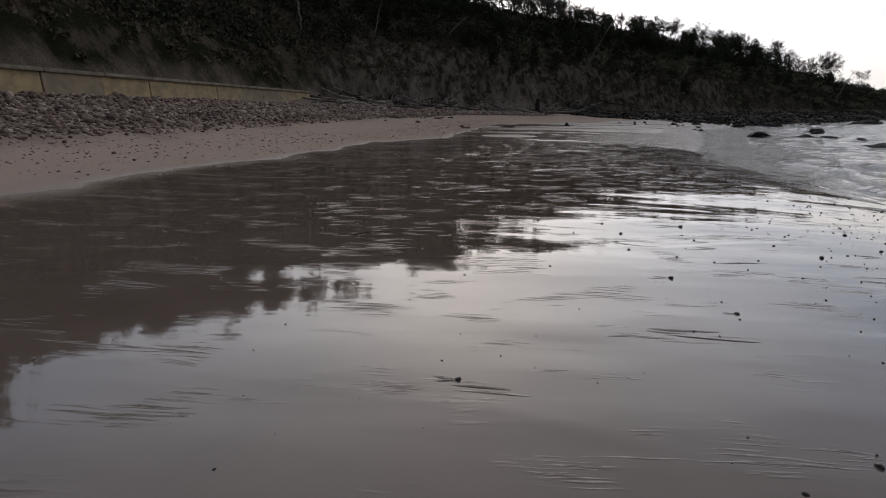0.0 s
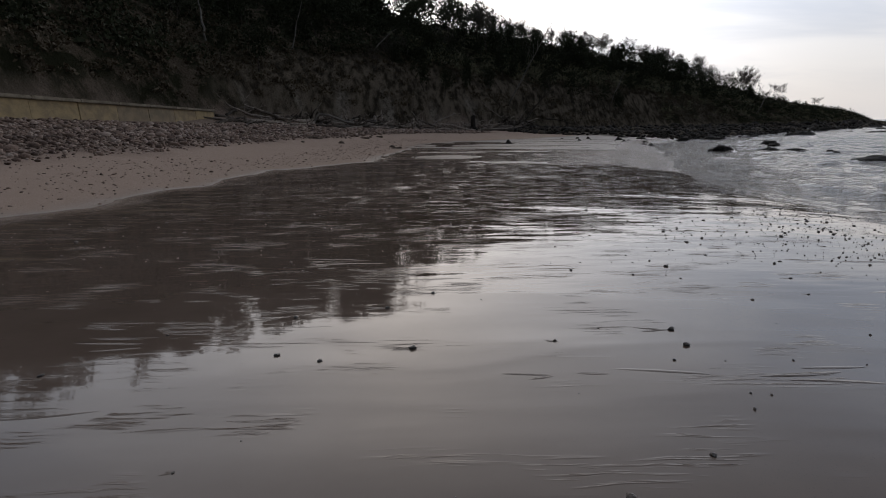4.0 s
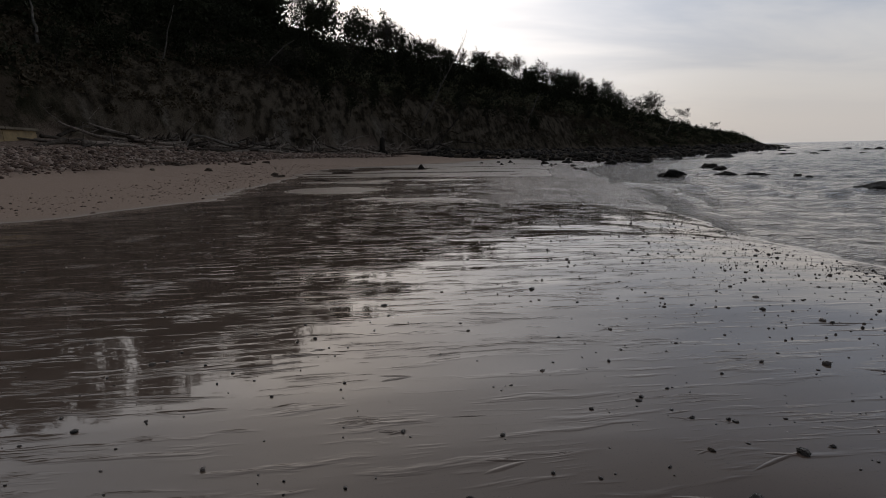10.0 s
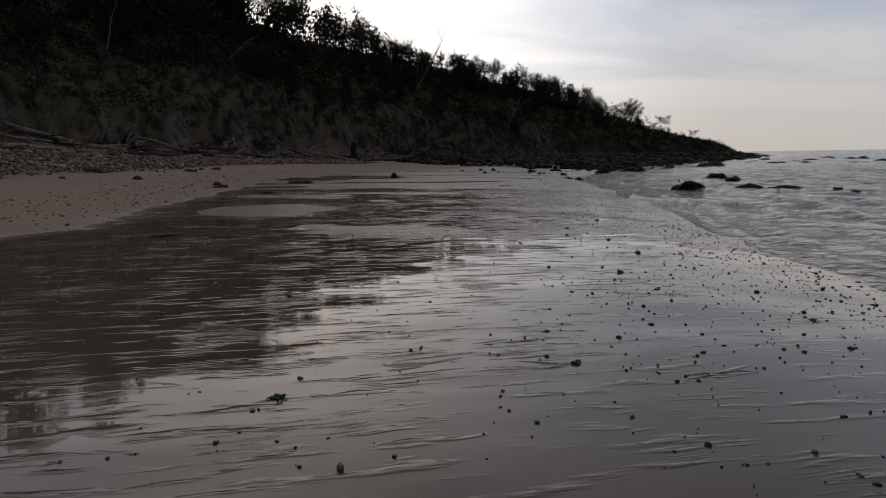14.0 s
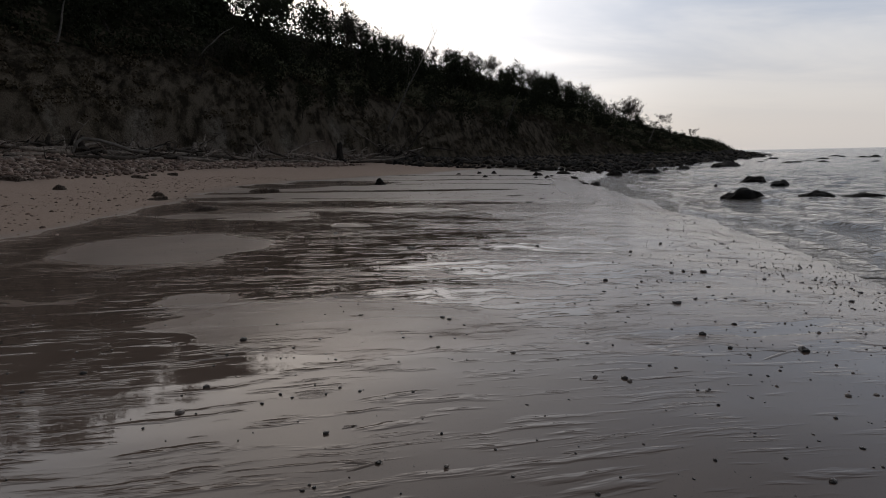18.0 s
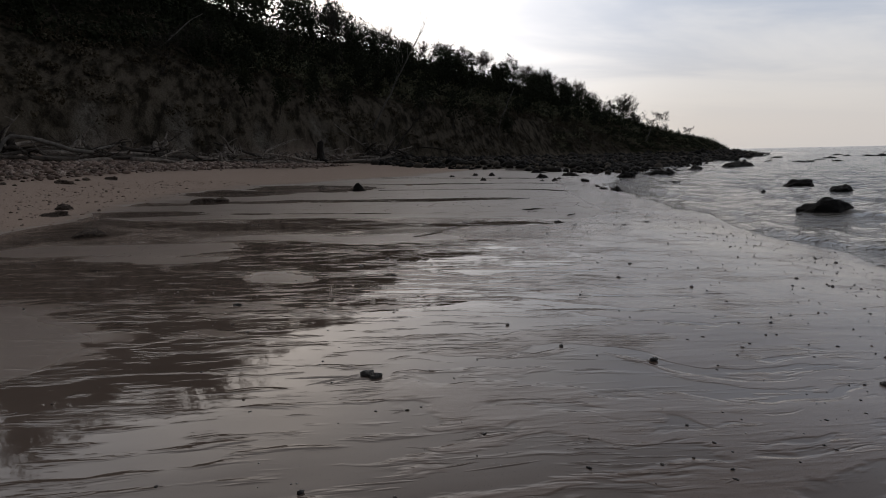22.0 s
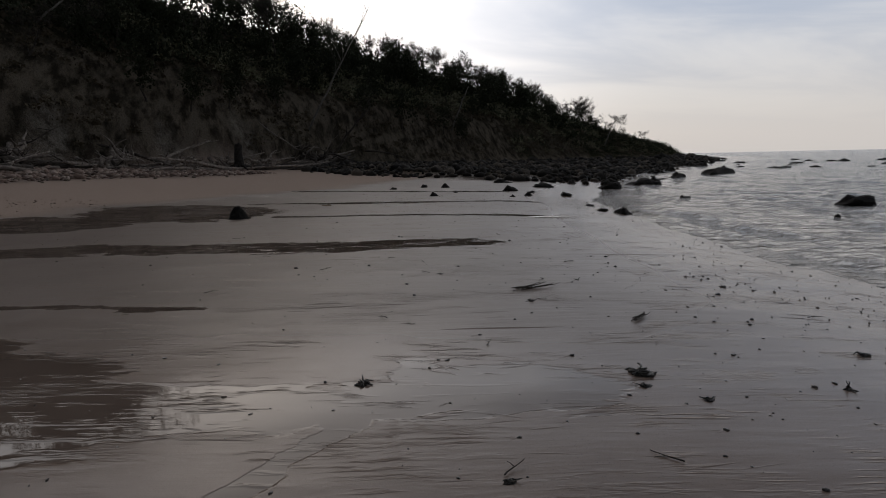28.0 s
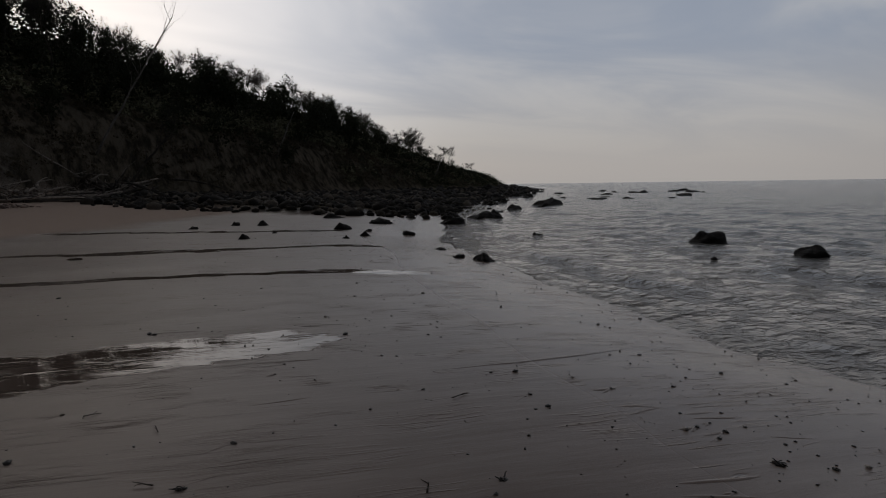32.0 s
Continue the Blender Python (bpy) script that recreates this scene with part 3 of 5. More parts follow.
def tree_kind(kind, seed):
    """One tree: a trunk with its limbs and, unless it is bare, a crown of leaf clumps."""
    rng = random.Random(seed)
    wood, tips = Soup(), []
    thing = new("tree")
    if kind == "leafy":
        grow(wood, tips, Vector((0, 0, -0.4)), Vector((rng.gauss(0, 0.08), rng.gauss(0, 0.08), 1)), 3.0, 0.17, 4, rng, 0.75, 0.25)
        part("trunk", wood.mesh("trunk", BARK), thing)
        leaves = Soup()
        for p, way in tips:
            for _ in range(rng.choice((5, 9, 13))):
                leaves.leaf(p + Vector((rng.gauss(0, 0.3), rng.gauss(0, 0.3), rng.gauss(0, 0.26))), rng.uniform(0.16, 0.36), rng)
        for p, way in tips[::2]:
            for _ in range(6):
                leaves.leaf(p * rng.uniform(0.45, 1.0) + Vector((rng.gauss(0, 0.5), rng.gauss(0, 0.5), rng.gauss(0, 0.4))), rng.uniform(0.35, 0.7), rng)
        part("crown", leaves.mesh("crown", LEAF, False), thing)
    elif kind == "sparse":
        grow(wood, tips, Vector((0, 0, -0.4)), Vector((rng.gauss(0, 0.1), rng.gauss(0, 0.1), 1)), 3.2, 0.14, 4, rng, 0.55, 0.4)
        part("trunk", wood.mesh("trunk", BARK), thing)
        leaves = Soup()
        for p, way in tips:
            if rng.random() < 0.6:
                for _ in range(4):
                    leaves.leaf(p + Vector((rng.gauss(0, 0.22), rng.gauss(0, 0.22), rng.gauss(0, 0.22))), rng.uniform(0.2, 0.4), rng)
        part("crown", leaves.mesh("crown", LEAF, False), thing)
    else:
        for _ in range(2):
            grow(wood, tips, Vector((rng.gauss(0, 0.12), rng.gauss(0, 0.12), -0.4)), Vector((rng.gauss(0.1, 0.3), rng.gauss(0, 0.3), 1)).normalized(), 2.6, 0.17, 4, rng, 0.55, 0.28, 3)
        part("trunk", wood.mesh("trunk", BARK), thing)
        twigs = Soup()
        for p, way in tips:
            for _ in range(3):
                end = p + (way + Vector((rng.gauss(0, 0.5), rng.gauss(0, 0.5), rng.gauss(0.15, 0.35)))).normalized() * rng.uniform(0.4, 1.0)
                twigs.tube([p, end], [0.018, 0.008], 3)
                fork = p.lerp(end, rng.uniform(0.3, 0.7))
                twigs.tube([fork, fork + (end - p).normalized() * 0.35 + Vector((rng.gauss(0, 0.2), rng.gauss(0, 0.2), rng.gauss(0.1, 0.15)))], [0.013, 0.006], 3)
        part("crown", twigs.mesh("crown", BARK), thing)
    return thing


TREE_LABEL = {"leafy": "dark evergreen tree with dense leafy crown on the bluff", "sparse": "slender thin-leaved tree with gaps in its crown", "bare": "leafless grey tree with fine spreading twigs"}
kinds = {"leafy": [tree_kind("leafy", 10 + k) for k in range(5)], "sparse": [tree_kind("sparse", 30 + k) for k in range(4)], "bare": [tree_kind("bare", 50 + k) for k in range(4)]}
for kind, list_of in kinds.items():
    for ob in list_of:
        tagged(ob, TREE_LABEL[kind], "tree", "trees on the bluff")
used = set()


def plant(kind, x, y, size, rng, turn=None, lean=(0, 0), sink=0.0):
    src = kinds[kind][rng.randrange(len(kinds[kind]))]
    m = Matrix.LocRotScale((x, y, ground_z(x, y) - sink), Euler((lean[0], lean[1], rng.uniform(0, 6.28) if turn is None else turn)), None)
    if src not in used:
        used.add(src)
        src.matrix_basis = m @ Matrix.Diagonal((size, size, size, 1))
        return src
    ob = copy_thing(src, m)
    ob.scale = (size, size, size)
    return ob


def coast_point(s, inland):
    """A place s corners along the bluff's foot, so far inland."""
    k = min(int(s), len(FOOT) - 2)
    a, b = Vector(FOOT[k]), Vector(FOOT[k + 1])
    t = (b - a).normalized()
    p = a.lerp(b, s - k) + Vector((-t.y, t.x)) * inland
    return p.x, p.y


rng = random.Random(7)
lengths = [math.dist(FOOT[k], FOOT[k + 1]) for k in range(len(FOOT) - 1)]


def at_length(q):
    for k, l in enumerate(lengths):
        if q <= l:
            return k + q / l
        q -= l
    return len(lengths) - 0.01


# woods on the bluff: rows up the slope, thinning out towards the point
total = sum(lengths[:13])
start = 80.0
far_woods = []
q = start
while q < total:
    s = at_length(q)
    thin = ease(s, 9.2, 11.0)
    for row in (4, 7.5, 11, 15, 19, 23, 27.5, 33):
        if rng.random() < 0.04 + 0.45 * thin or (row < 8 and rng.random() < 0.45):
            continue
        x, y = coast_point(s + rng.uniform(-0.06, 0.06), row + rng.uniform(-1.8, 1.8))
        if s < 1.6 and row > 30:
            continue
        kind = "leafy" if rng.random() < 0.75 - 0.5 * thin else "sparse" if rng.random() < 0.55 - 0.55 * thin else "bare"
        if s > 9.9 or (s > 4.6 and row > 20 and rng.random() < 0.4):
            kind = "bare"
        size = (0.5 + 0.02 * min(row, 18)) * rng.uniform(0.75, 1.15) * (1 - 0.65 * thin)
        if row > 14:
            size *= 1 + 0.45 * ease(s, 5.1, 5.9) * ease(s, 7.7, 7.0) + 0.22 * ease(s, 3.0, 3.4) * ease(s, 4.9, 4.5) - 0.22 * ease(s, 2.9, 2.4)
        if row > 18:
            size *= 1 + 0.12 * ease(s, 5.1, 5.9) * ease(s, 7.5, 6.9) - 0.14 * ease(s, 7.8, 8.2)
        if 4.6 < s < 8:
            size *= 1.2 - 0.22 * ease(s, 6.4, 7.2) if row > 25 else 0.9 if row > 10 else 1
        if 1.05 < s < 8.6 and row < 30:
            plant(kind, x, y, size, rng)
        elif (s > 1.05 and row < 30) or rng.random() < (0.75 if 4.6 < s < 8.6 else 0.25):
            far_woods.append(("sparse" if kind == "bare" and rng.random() < 0.55 else kind, x, y, size, rng.uniform(0, 6.28)))
    q += 3.8 + 2.5 * thin

# the far end of the woods, joined
def joined_woods(name, role, mat, label):
    verts, loops, starts, base, count = [], [], [], 0, 0
    for k, (kind, x, y, size, turn) in enumerate(far_woods):
        if role == "trunk" and kind != "bare":
            continue
        src = [c for c in kinds[kind][k % len(kinds[kind])].children if c.name.startswith(role)][0].data
        co = np.empty(len(src.vertices) * 3)
        src.vertices.foreach_get("co", co)
        co = co.reshape(-1, 3) * size
        c, s = math.cos(turn), math.sin(turn)
        verts.append(np.stack([x + co[:, 0] * c - co[:, 1] * s, y + co[:, 0] * s + co[:, 1] * c, far_z[k] + co[:, 2]], 1))
        li, ls = np.empty(len(src.loops), np.int32), np.empty(len(src.polygons), np.int32)
        src.loops.foreach_get("vertex_index", li)
        src.polygons.foreach_get("loop_start", ls)
        loops.append(li + base)
        starts.append(ls + count)
        base, count = base + len(co), count + len(li)
    v, l, f = np.concatenate(verts), np.concatenate(loops), np.concatenate(starts)
    me = bpy.data.meshes.new(name)
    me.vertices.add(len(v))
    me.vertices.foreach_set("co", v.ravel())
    me.loops.add(len(l))
    me.loops.foreach_set("vertex_index", l)
    me.polygons.add(len(f))
    me.polygons.foreach_set("loop_start", f)
    me.update(calc_edges=True)
    me.materials.append(mat)
    return tagged(new(name, me), label, "woods", kind="stuff")


spots = np.array([w[1:3] for w in far_woods])
far_z = land(spots[:, 0], spots[:, 1])[0]
joined_woods("far_trunks", "trunk", BARK, "trunks and limbs of the distant woods")
joined_woods("far_crowns", "crown", LEAF, "dark crowns of the distant woods")


# undergrowth: one tangle of scrub clumps over the slope
def leaf_cloud(name, centres, sizes, per, leaf_size, mat, seed, label):
    """Clumps of leaf blades heaped over the given places, in one mesh."""
    r = np.random.default_rng(seed)
    n = len(centres)
    turn, out, high = r.uniform(0, 6.28, (n, per)), np.sqrt(r.random((n, per))), r.random((n, per))
    s = sizes[:, None]
    at = np.stack([centres[:, :1] + np.cos(turn) * out * s, centres[:, 1:2] + np.sin(turn) * out * s, centres[:, 2:] + high * s * (1.05 - 0.5 * out)], 2).reshape(-1, 3)
    a = r.normal(size=at.shape)
    a /= np.linalg.norm(a, axis=1, keepdims=True)
    b = np.cross(a, r.normal(size=at.shape))
    b /= np.linalg.norm(b, axis=1, keepdims=True)
    l = (leaf_size * r.uniform(0.6, 1.4, len(at)))[:, None]
    c = np.cross(a, b) * l * 0.18
    v = np.stack([at - a * l * 0.5, at + b * l * 0.32 + c, at + a * l * 0.55, at - b * l * 0.32 + c], 1).reshape(-1, 3)
    me = bpy.data.meshes.new(name)
    me.vertices.add(len(v))
    me.vertices.foreach_set("co", v.ravel())
    me.loops.add(len(v))
    me.loops.foreach_set("vertex_index", np.arange(len(v), dtype=np.int32))
    me.polygons.add(len(v) // 4)
    me.polygons.foreach_set("loop_start", np.arange(0, len(v), 4, dtype=np.int32))
    me.update(calc_edges=True)
    me.materials.append(mat)
    return tagged(new(name, me), label, "scrub", kind="stuff")


def bare_ground(x, y):
    """Slips of open earth and grass on the lower bluff."""
    d, s = along(FOOT, np.array([x]), np.array([y]))
    return float(((0.75 + 0.9 * ruffle(np.array([x]) / 6 + 3, np.array([y]) / 6, 61, 2)) * ease(d, 8.5, 4.5) * ease(s, 2.4, 3.0) * ease(s, 10, 8.5))[0])


def scrub_spots(seed, count, rows, small, large, near=0.66, open_share=(0.05, 0.35), first=100, thin=0.0):
    rng = random.Random(seed)
    spots, sizes = [], []
    for _ in range(count):
        s = at_length(rng.uniform(first, 265) if rng.random() < near else rng.uniform(265, total + 130))
        x, y = coast_point(s, rng.uniform(*rows))
        if bare_ground(x, y) > rng.uniform(*open_share) or (thin and s > 6.5 and rng.random() < thin):
            continue
        spots.append((x, y))
        sizes.append(rng.uniform(small, large) * (1 - 0.35 * ease(s, 9, 12)))
    a = np.array(spots)
    return np.column_stack([a, land(a[:, 0], a[:, 1])[0] - 0.15]), np.array(sizes)


leaf_cloud("undergrowth", *scrub_spots(3, 5600, (2.0, 34), 0.8, 2.1, thin=0.55), 54, 0.33, LEAF, 3, "dense dark green undergrowth covering the bluff")
leaf_cloud("ridge_scrub", *scrub_spots(6, 1900, (14, 35), 1.7, 3.6, 0.7), 90, 0.42, LEAF, 6, "tall dark thicket along the top of the bluff")
def crest_spots(seed, count):
    rng = random.Random(seed)
    spots = [coast_point(rng.uniform(2.6, 5.8), rng.uniform(19, 34)) for _ in range(count)]
    a = np.array(spots)
    return np.column_stack([a, land(a[:, 0], a[:, 1])[0] - 0.2]), np.array([rng.uniform(2.4, 4.6) for _ in spots])


leaf_cloud("crest_thicket", *crest_spots(16, 330), 150, 0.5, LEAF, 16, "dense dark thicket between the trees on the crest")
leaf_cloud("dry_scrub", *scrub_spots(4, 3000, (0.7, 9), 0.3, 1.0, 0.66, (0.3, 1.2)), 46, 0.25, DRY_LEAF, 4, "dry brown scrub and grass on the bluff")
leaf_cloud("slope_scrub", *scrub_spots(8, 4300, (1.5, 24), 0.5, 1.4, 0.45, (0.0, 0.5), 185), 46, 0.29, SLOPE_LEAF, 8, "olive brown winter scrub on the slope of the headland")


def point_spots(seed, count):
    rng = random.Random(seed)
    spots = [coast_point(rng.uniform(9.3, 12.9), rng.uniform(0.5, 30)) for _ in range(count)]
    a = np.array(spots)
    return np.column_stack([a, land(a[:, 0], a[:, 1])[0] - 0.2]), np.array([rng.uniform(0.7, 2.0) * (1.5 if rng.random() < 0.12 else 1) for _ in spots])


leaf_cloud("point_scrub", *point_spots(15, 1100), 46, 0.36, LEAF, 15, "low dark bushes and scrub towards the point")


# ---- rocks ----
def rock_mesh(name, seed, mat, rough=0.28, detail=2, flat=0.6, cuts=3, taper=0.0):
    bm = bmesh.new()
    bmesh.ops.create_icosphere(bm, subdivisions=detail, radius=1.0)
    off = Vector((seed * 7.3, seed * 3.1, seed * 5.7))
    for v in bm.verts:
        n = v.co.normalized()
        k = 1 + rough * (noise.noise(n * 1.1 + off) * 1.3 + 0.5 * noise.noise(n * 2.7 + off) + 0.3 * noise.noise(n * 6 + off))
        # planes broken off the block
        for c in range(cuts):
            cut = Vector((math.sin(seed * 1.7 + c * 2.1), math.cos(seed * 2.3 + c * 1.3), 0.35 * math.sin(c + seed))).normalized()
            k = min(k, 0.86 / max(n.dot(cut), 0.3))
        v.co = n * k
        v.co.z *= flat
        slope = 1.0 - 0.5 * taper * max(n.z, -0.4)
        v.co.x, v.co.y = v.co.x * slope, v.co.y * slope
    me = bpy.data.meshes.new(name)
    bm.to_mesh(me)
    bm.free()
    me.materials.append(mat)
    me.polygons.foreach_set("use_smooth", [True] * len(me.polygons))
    return me


BOULDERS = [rock_mesh("boulder", k, WET_ROCK, 0.42, 3, 0.6, 0, 0.8) for k in range(8)]
BOULDER_LABEL = "dark weed-covered boulder at the water's edge"


def boulder(x, y, width, depth, height, rng, label=BOULDER_LABEL, z=None, meshes=None, name="boulder", turn=None):
    ob = new(name, rng.choice(meshes or BOULDERS))
    g = max(ground_z(x, y), SEA_Z - 0.15) if z is None else z
    ob.matrix_basis = Matrix.LocRotScale((x, y, g - height * 0.12), Euler((rng.gauss(0, 0.06), rng.gauss(0, 0.06), rng.uniform(0, 6.28) if turn is None else turn)), (width / 2, depth / 2, height * 1.4))
    return tagged(ob, label, "boulder", "boulders on the foreshore")


# single boulders: x, y, width, height out of the sand or water
rng = random.Random(21)
SEA_ROCKS = [(21.6, 33.2, 3.0, 0.3), (24.4, 40.9, 0.5, 0.15), (19.55, 43.8, 1.55, 0.55), (22.5, 43.6, 1.25, 0.3), (23.2, 42.5, 1.5, 0.22), (23.9, 39.6, 0.5, 0.14), (27.8, 53.5, 1.45, 0.4), (26.3, 49.5, 1.35, 0.32), (23.4, 50.5, 0.25, 0.13)]
SHORE_ROCKS = [(26.3, 66.3, 1.4, 0.6), (30.5, 69.0, 2.4, 0.75), (32.2, 70.6, 1.5, 0.7), (37.7, 75.3, 2.0, 0.45), (22.7, 56.0, 0.5, 0.2), (24.8, 58.5, 0.7, 0.36), (23.5, 57.0, 0.6, 0.22), (29.3, 64.4, 0.8, 0.25), (22.2, 56.3, 0.45, 0.12), (47.5, 81.5, 3.6, 1.0), (50.0, 84.2, 2.6, 0.9), (64.0, 91.0, 3.0, 0.4), (45.0, 79.5, 1.5, 0.6)]
SAND_ROCKS = [(18.85, 53.9, 0.7, 0.27), (18.3, 54.3, 0.3, 0.12), (18.55, 54.5, 0.2, 0.1), (19.0, 63.1, 0.75, 0.33), (22.0, 65.7, 1.15, 0.36), (25.4, 68.8, 0.7, 0.28), (14.7, 60.8, 0.36, 0.22), (15.9, 66.7, 0.4, 0.22), (16.9, 66.3, 0.55, 0.22), (14.1, 65.6, 0.4, 0.13), (18.7, 60.4, 0.4, 0.2), (20.7, 61.0, 0.6, 0.19), (19.0, 56.2, 0.35, 0.1), (18.1, 76.8, 0.7, 0.2), (21.3, 69.5, 1.1, 0.3), (17.6, 59.6, 0.25, 0.12), (19.6, 62.0, 0.3, 0.14), (16.2, 62.5, 0.22, 0.1)]
for x, y, w, h in SEA_ROCKS:
    boulder(x, y, w, w * 0.7, h, rng, "dark weed-covered boulder standing in the shallow sea", SEA_Z, turn=rng.uniform(-0.3, 0.3))
for x, y, w, h in SHORE_ROCKS:
    boulder(x, y, w, w * 0.75, h, rng, turn=rng.uniform(-0.4, 0.4))
for x, y, w, h in SAND_ROCKS:
    boulder(x, y, w, w * 0.8, h, rng, "dark wet boulder half sunk in the sand", turn=rng.uniform(-0.5, 0.5))
BROWN_STONE = worn("pitted_brown_stone", (0.06, 0.042, 0.03), (0.27, 0.2, 0.15), 5.0, 0.8, 0.05)
BROWN_ROCKS = [rock_mesh("beach_boulder", 20 + k, BROWN_STONE, 0.42, 4, 0.42, 1, 0.5) for k in range(6)]
for x, y, w, h, words in [(7.55, 54.6, 0.6, 0.36, "dark rounded boulder in a shallow pool"), (1.5, 42.7, 0.75, 0.2, "brown mottled boulder half sunk in wet sand"), (2.2, 51.0, 0.8, 0.34, "brown streaked boulder lying in a sand pool"), (2.75, 51.1, 0.7, 0.22, "pale ribbed stone beside a boulder"), (-1.4, 49.4, 0.6, 0.26, "pitted brown stone on dry sand"), (-0.9, 47.5, 0.7, 0.22, "pitted grey stone on damp sand"), (2.1, 30.3, 0.5, 0.09, "flat dark stone awash in run-off"), (-5.2, 50.5, 0.6, 0.28, "brown block of stone on the shingle"), (-4.4, 57.5, 0.8, 0.34, "brown block of stone on the shingle"), (-3.3, 60.0, 0.6, 0.3, "brown block of stone on the shingle"), (-7.6, 52.0, 1.1, 0.4, "large brown block of stone on the shingle"), (10.2, 57.8, 0.3, 0.1, "small pale stone in a run-off pool")]:
    ob = boulder(x, y, w, w * 0.75, h, rng, words, None, BROWN_ROCKS, "beach_boulder", rng.uniform(-0.4, 0.4))
    ob["category"], ob["group"] = "stone", "stones on the beach"
    if x == 7.55:
        ob.data = BOULDERS[2]

# boulder field along the foot of the bluff, running out into the sea
def field_spots(seed, count, inner, outer):
    """Places between the boulder field's edge and the bluff, thicker where it is nearer."""
    r = np.random.default_rng(seed)
    x, y = r.uniform(9, 130, 60000), r.uniform(66, 190, 60000)
    d, s = along(FOOT, x, y)
    k = along(ROCKLINE, x, y)[0]
    keep = (d < inner) & (k > -outer * r.random(len(x)) ** 2) & (s > 5.6) & (r.random(len(x)) < np.clip(28 / np.hypot(x - 22, y - 66), 0.1, 1.0))
    return list(zip(x[keep], y[keep]))[:count]


rng = random.Random(33)
for x, y in field_spots(31, 250, -2.0, 7.0):
    far = 1 + 0.012 * max(math.hypot(x - 20, y - 68) - 10, 0)
    size = rng.uniform(0.45, 1.05) * far * (1.3 if rng.random() < 0.15 else 0.85)
    in_sea = float(landward(np.array([x]), np.array([y]))[0]) < 0
    boulder(x, y, size * 1.2, size, size * rng.uniform(0.35, 0.65), rng, z=SEA_Z if in_sea else None)
# low skerries off the point
for k in range(26):
    a, r = radians(rng.uniform(40, 58)), rng.uniform(62, 150)
    x, y = 10 + math.sin(a) * r, 42 + math.cos(a) * r
    size = rng.uniform(0.6, 1.6) * r / 80
    boulder(x, y, size * 1.5, size, size * 0.22, rng, "low dark skerry awash off the point", SEA_Z)


def rubble(name, mat, spots, label, category, detail=1, flat=0.65):
    """Many small stones in one mesh, from a few shapes turned and scaled."""
    shapes = []
    for k in range(5):
        me = rock_mesh("shape", 60 + k, mat, 0.3, detail, flat)
        co = np.empty(len(me.vertices) * 3)
        me.vertices.foreach_get("co", co)
        shapes.append((co.reshape(-1, 3), np.array([list(p.vertices) for p in me.polygons])))
        bpy.data.meshes.remove(me)
    verts, faces, base = [], [], 0
    for k, (x, y, z, size, turn) in enumerate(spots):
        co, fa = shapes[k % 5]
        c, s = math.cos(turn), math.sin(turn)
        stretch = 0.75 + 0.25 * math.sin(k * 1.7)
        px, py = co[:, 0] * size, co[:, 1] * size * stretch
        verts.append(np.stack([x + px * c - py * s, y + px * s + py * c, z + co[:, 2] * size * (0.8 + 0.3 * math.cos(k * 2.3))], 1))
        faces.append(fa + base)
        base += len(co)
    v, f = np.concatenate(verts), np.concatenate(faces)
    me = bpy.data.meshes.new(name)
    me.vertices.add(len(v))
    me.vertices.foreach_set("co", v.ravel())
    me.loops.add(f.size)
    me.loops.foreach_set("vertex_index", f.ravel().astype(np.int32))
    me.polygons.add(len(f))
    me.polygons.foreach_set("loop_start", np.arange(0, f.size, 3, dtype=np.int32))
    me.polygons.foreach_set("use_smooth", np.ones(len(f), bool))
    me.update(calc_edges=True)
    me.materials.append(mat)
    return tagged(new(name, me), label, category, kind="stuff")


def heights(xy):
    a = np.array(xy)
    return land(a[:, 0], a[:, 1])[0]


def scatter(seed, count, pick):
    rng = random.Random(seed)
    rows = []
    while len(rows) < count:
        row = pick(rng)
        if row:
            rows.append(row)
    z = heights([r[:2] for r in rows])
    return [(x, y, float(h) + size * up, size, rng.uniform(0, 6.28)) for (x, y, size, up), h in zip(rows, z)]


def island_stone(name, colours, rough, spec):
    m, t, b = material(name, colours[0], rough)
    r = t.nodes.new("ShaderNodeNewGeometry").outputs["Random Per Island"]
    at = place(t)
    f = span(t, grain(t, at, 30.0, 5.0), 0.35, 0.65)
    tone = mixed(t, span(t, r, 0.0, 0.6), colours[0], mixed(t, span(t, r, 0.6, 1.0), colours[1], colours[2]))
    join(t, mixed(t, maths(t, "MULTIPLY", f, 0.5), tone, tuple(c * 0.45 for c in colours[0])), b.inputs["Base Color"])
    b.inputs["Specular IOR Level"].default_value = spec
    relief(t, b, f, 0.006)
    return m


SHINGLE = island_stone("shingle", ((0.1, 0.066, 0.05), (0.31, 0.215, 0.165), (0.56, 0.45, 0.37)), 0.75, 0.3)
PEBBLES = island_stone("wet_pebbles", ((0.025, 0.02, 0.018), (0.07, 0.056, 0.047), (0.3, 0.25, 0.21)), 0.35, 0.5)
RUBBLE = island_stone("weedy_rubble", ((0.008, 0.007, 0.006), (0.026, 0.022, 0.017), (0.12, 0.1, 0.078)), 0.75, 0.1)


def shingle_spot(rng, scale=1.0):
    s = at_length(96 + rng.random() * 88)
    edge = 9.0 - 0.6 * max(s - 3, 0)
    out = -rng.triangular(1.0, edge + 0.8, 5.0)
    x, y = coast_point(s, out)
    if y < 4 or (s < 2.6 and out > -3.4):
        return None
    size = rng.lognormvariate(-2.5, 0.45) * scale * (1.0 + 0.25 * (s > 2.4))
    return (x, y, min(size, 0.26), 0.25)


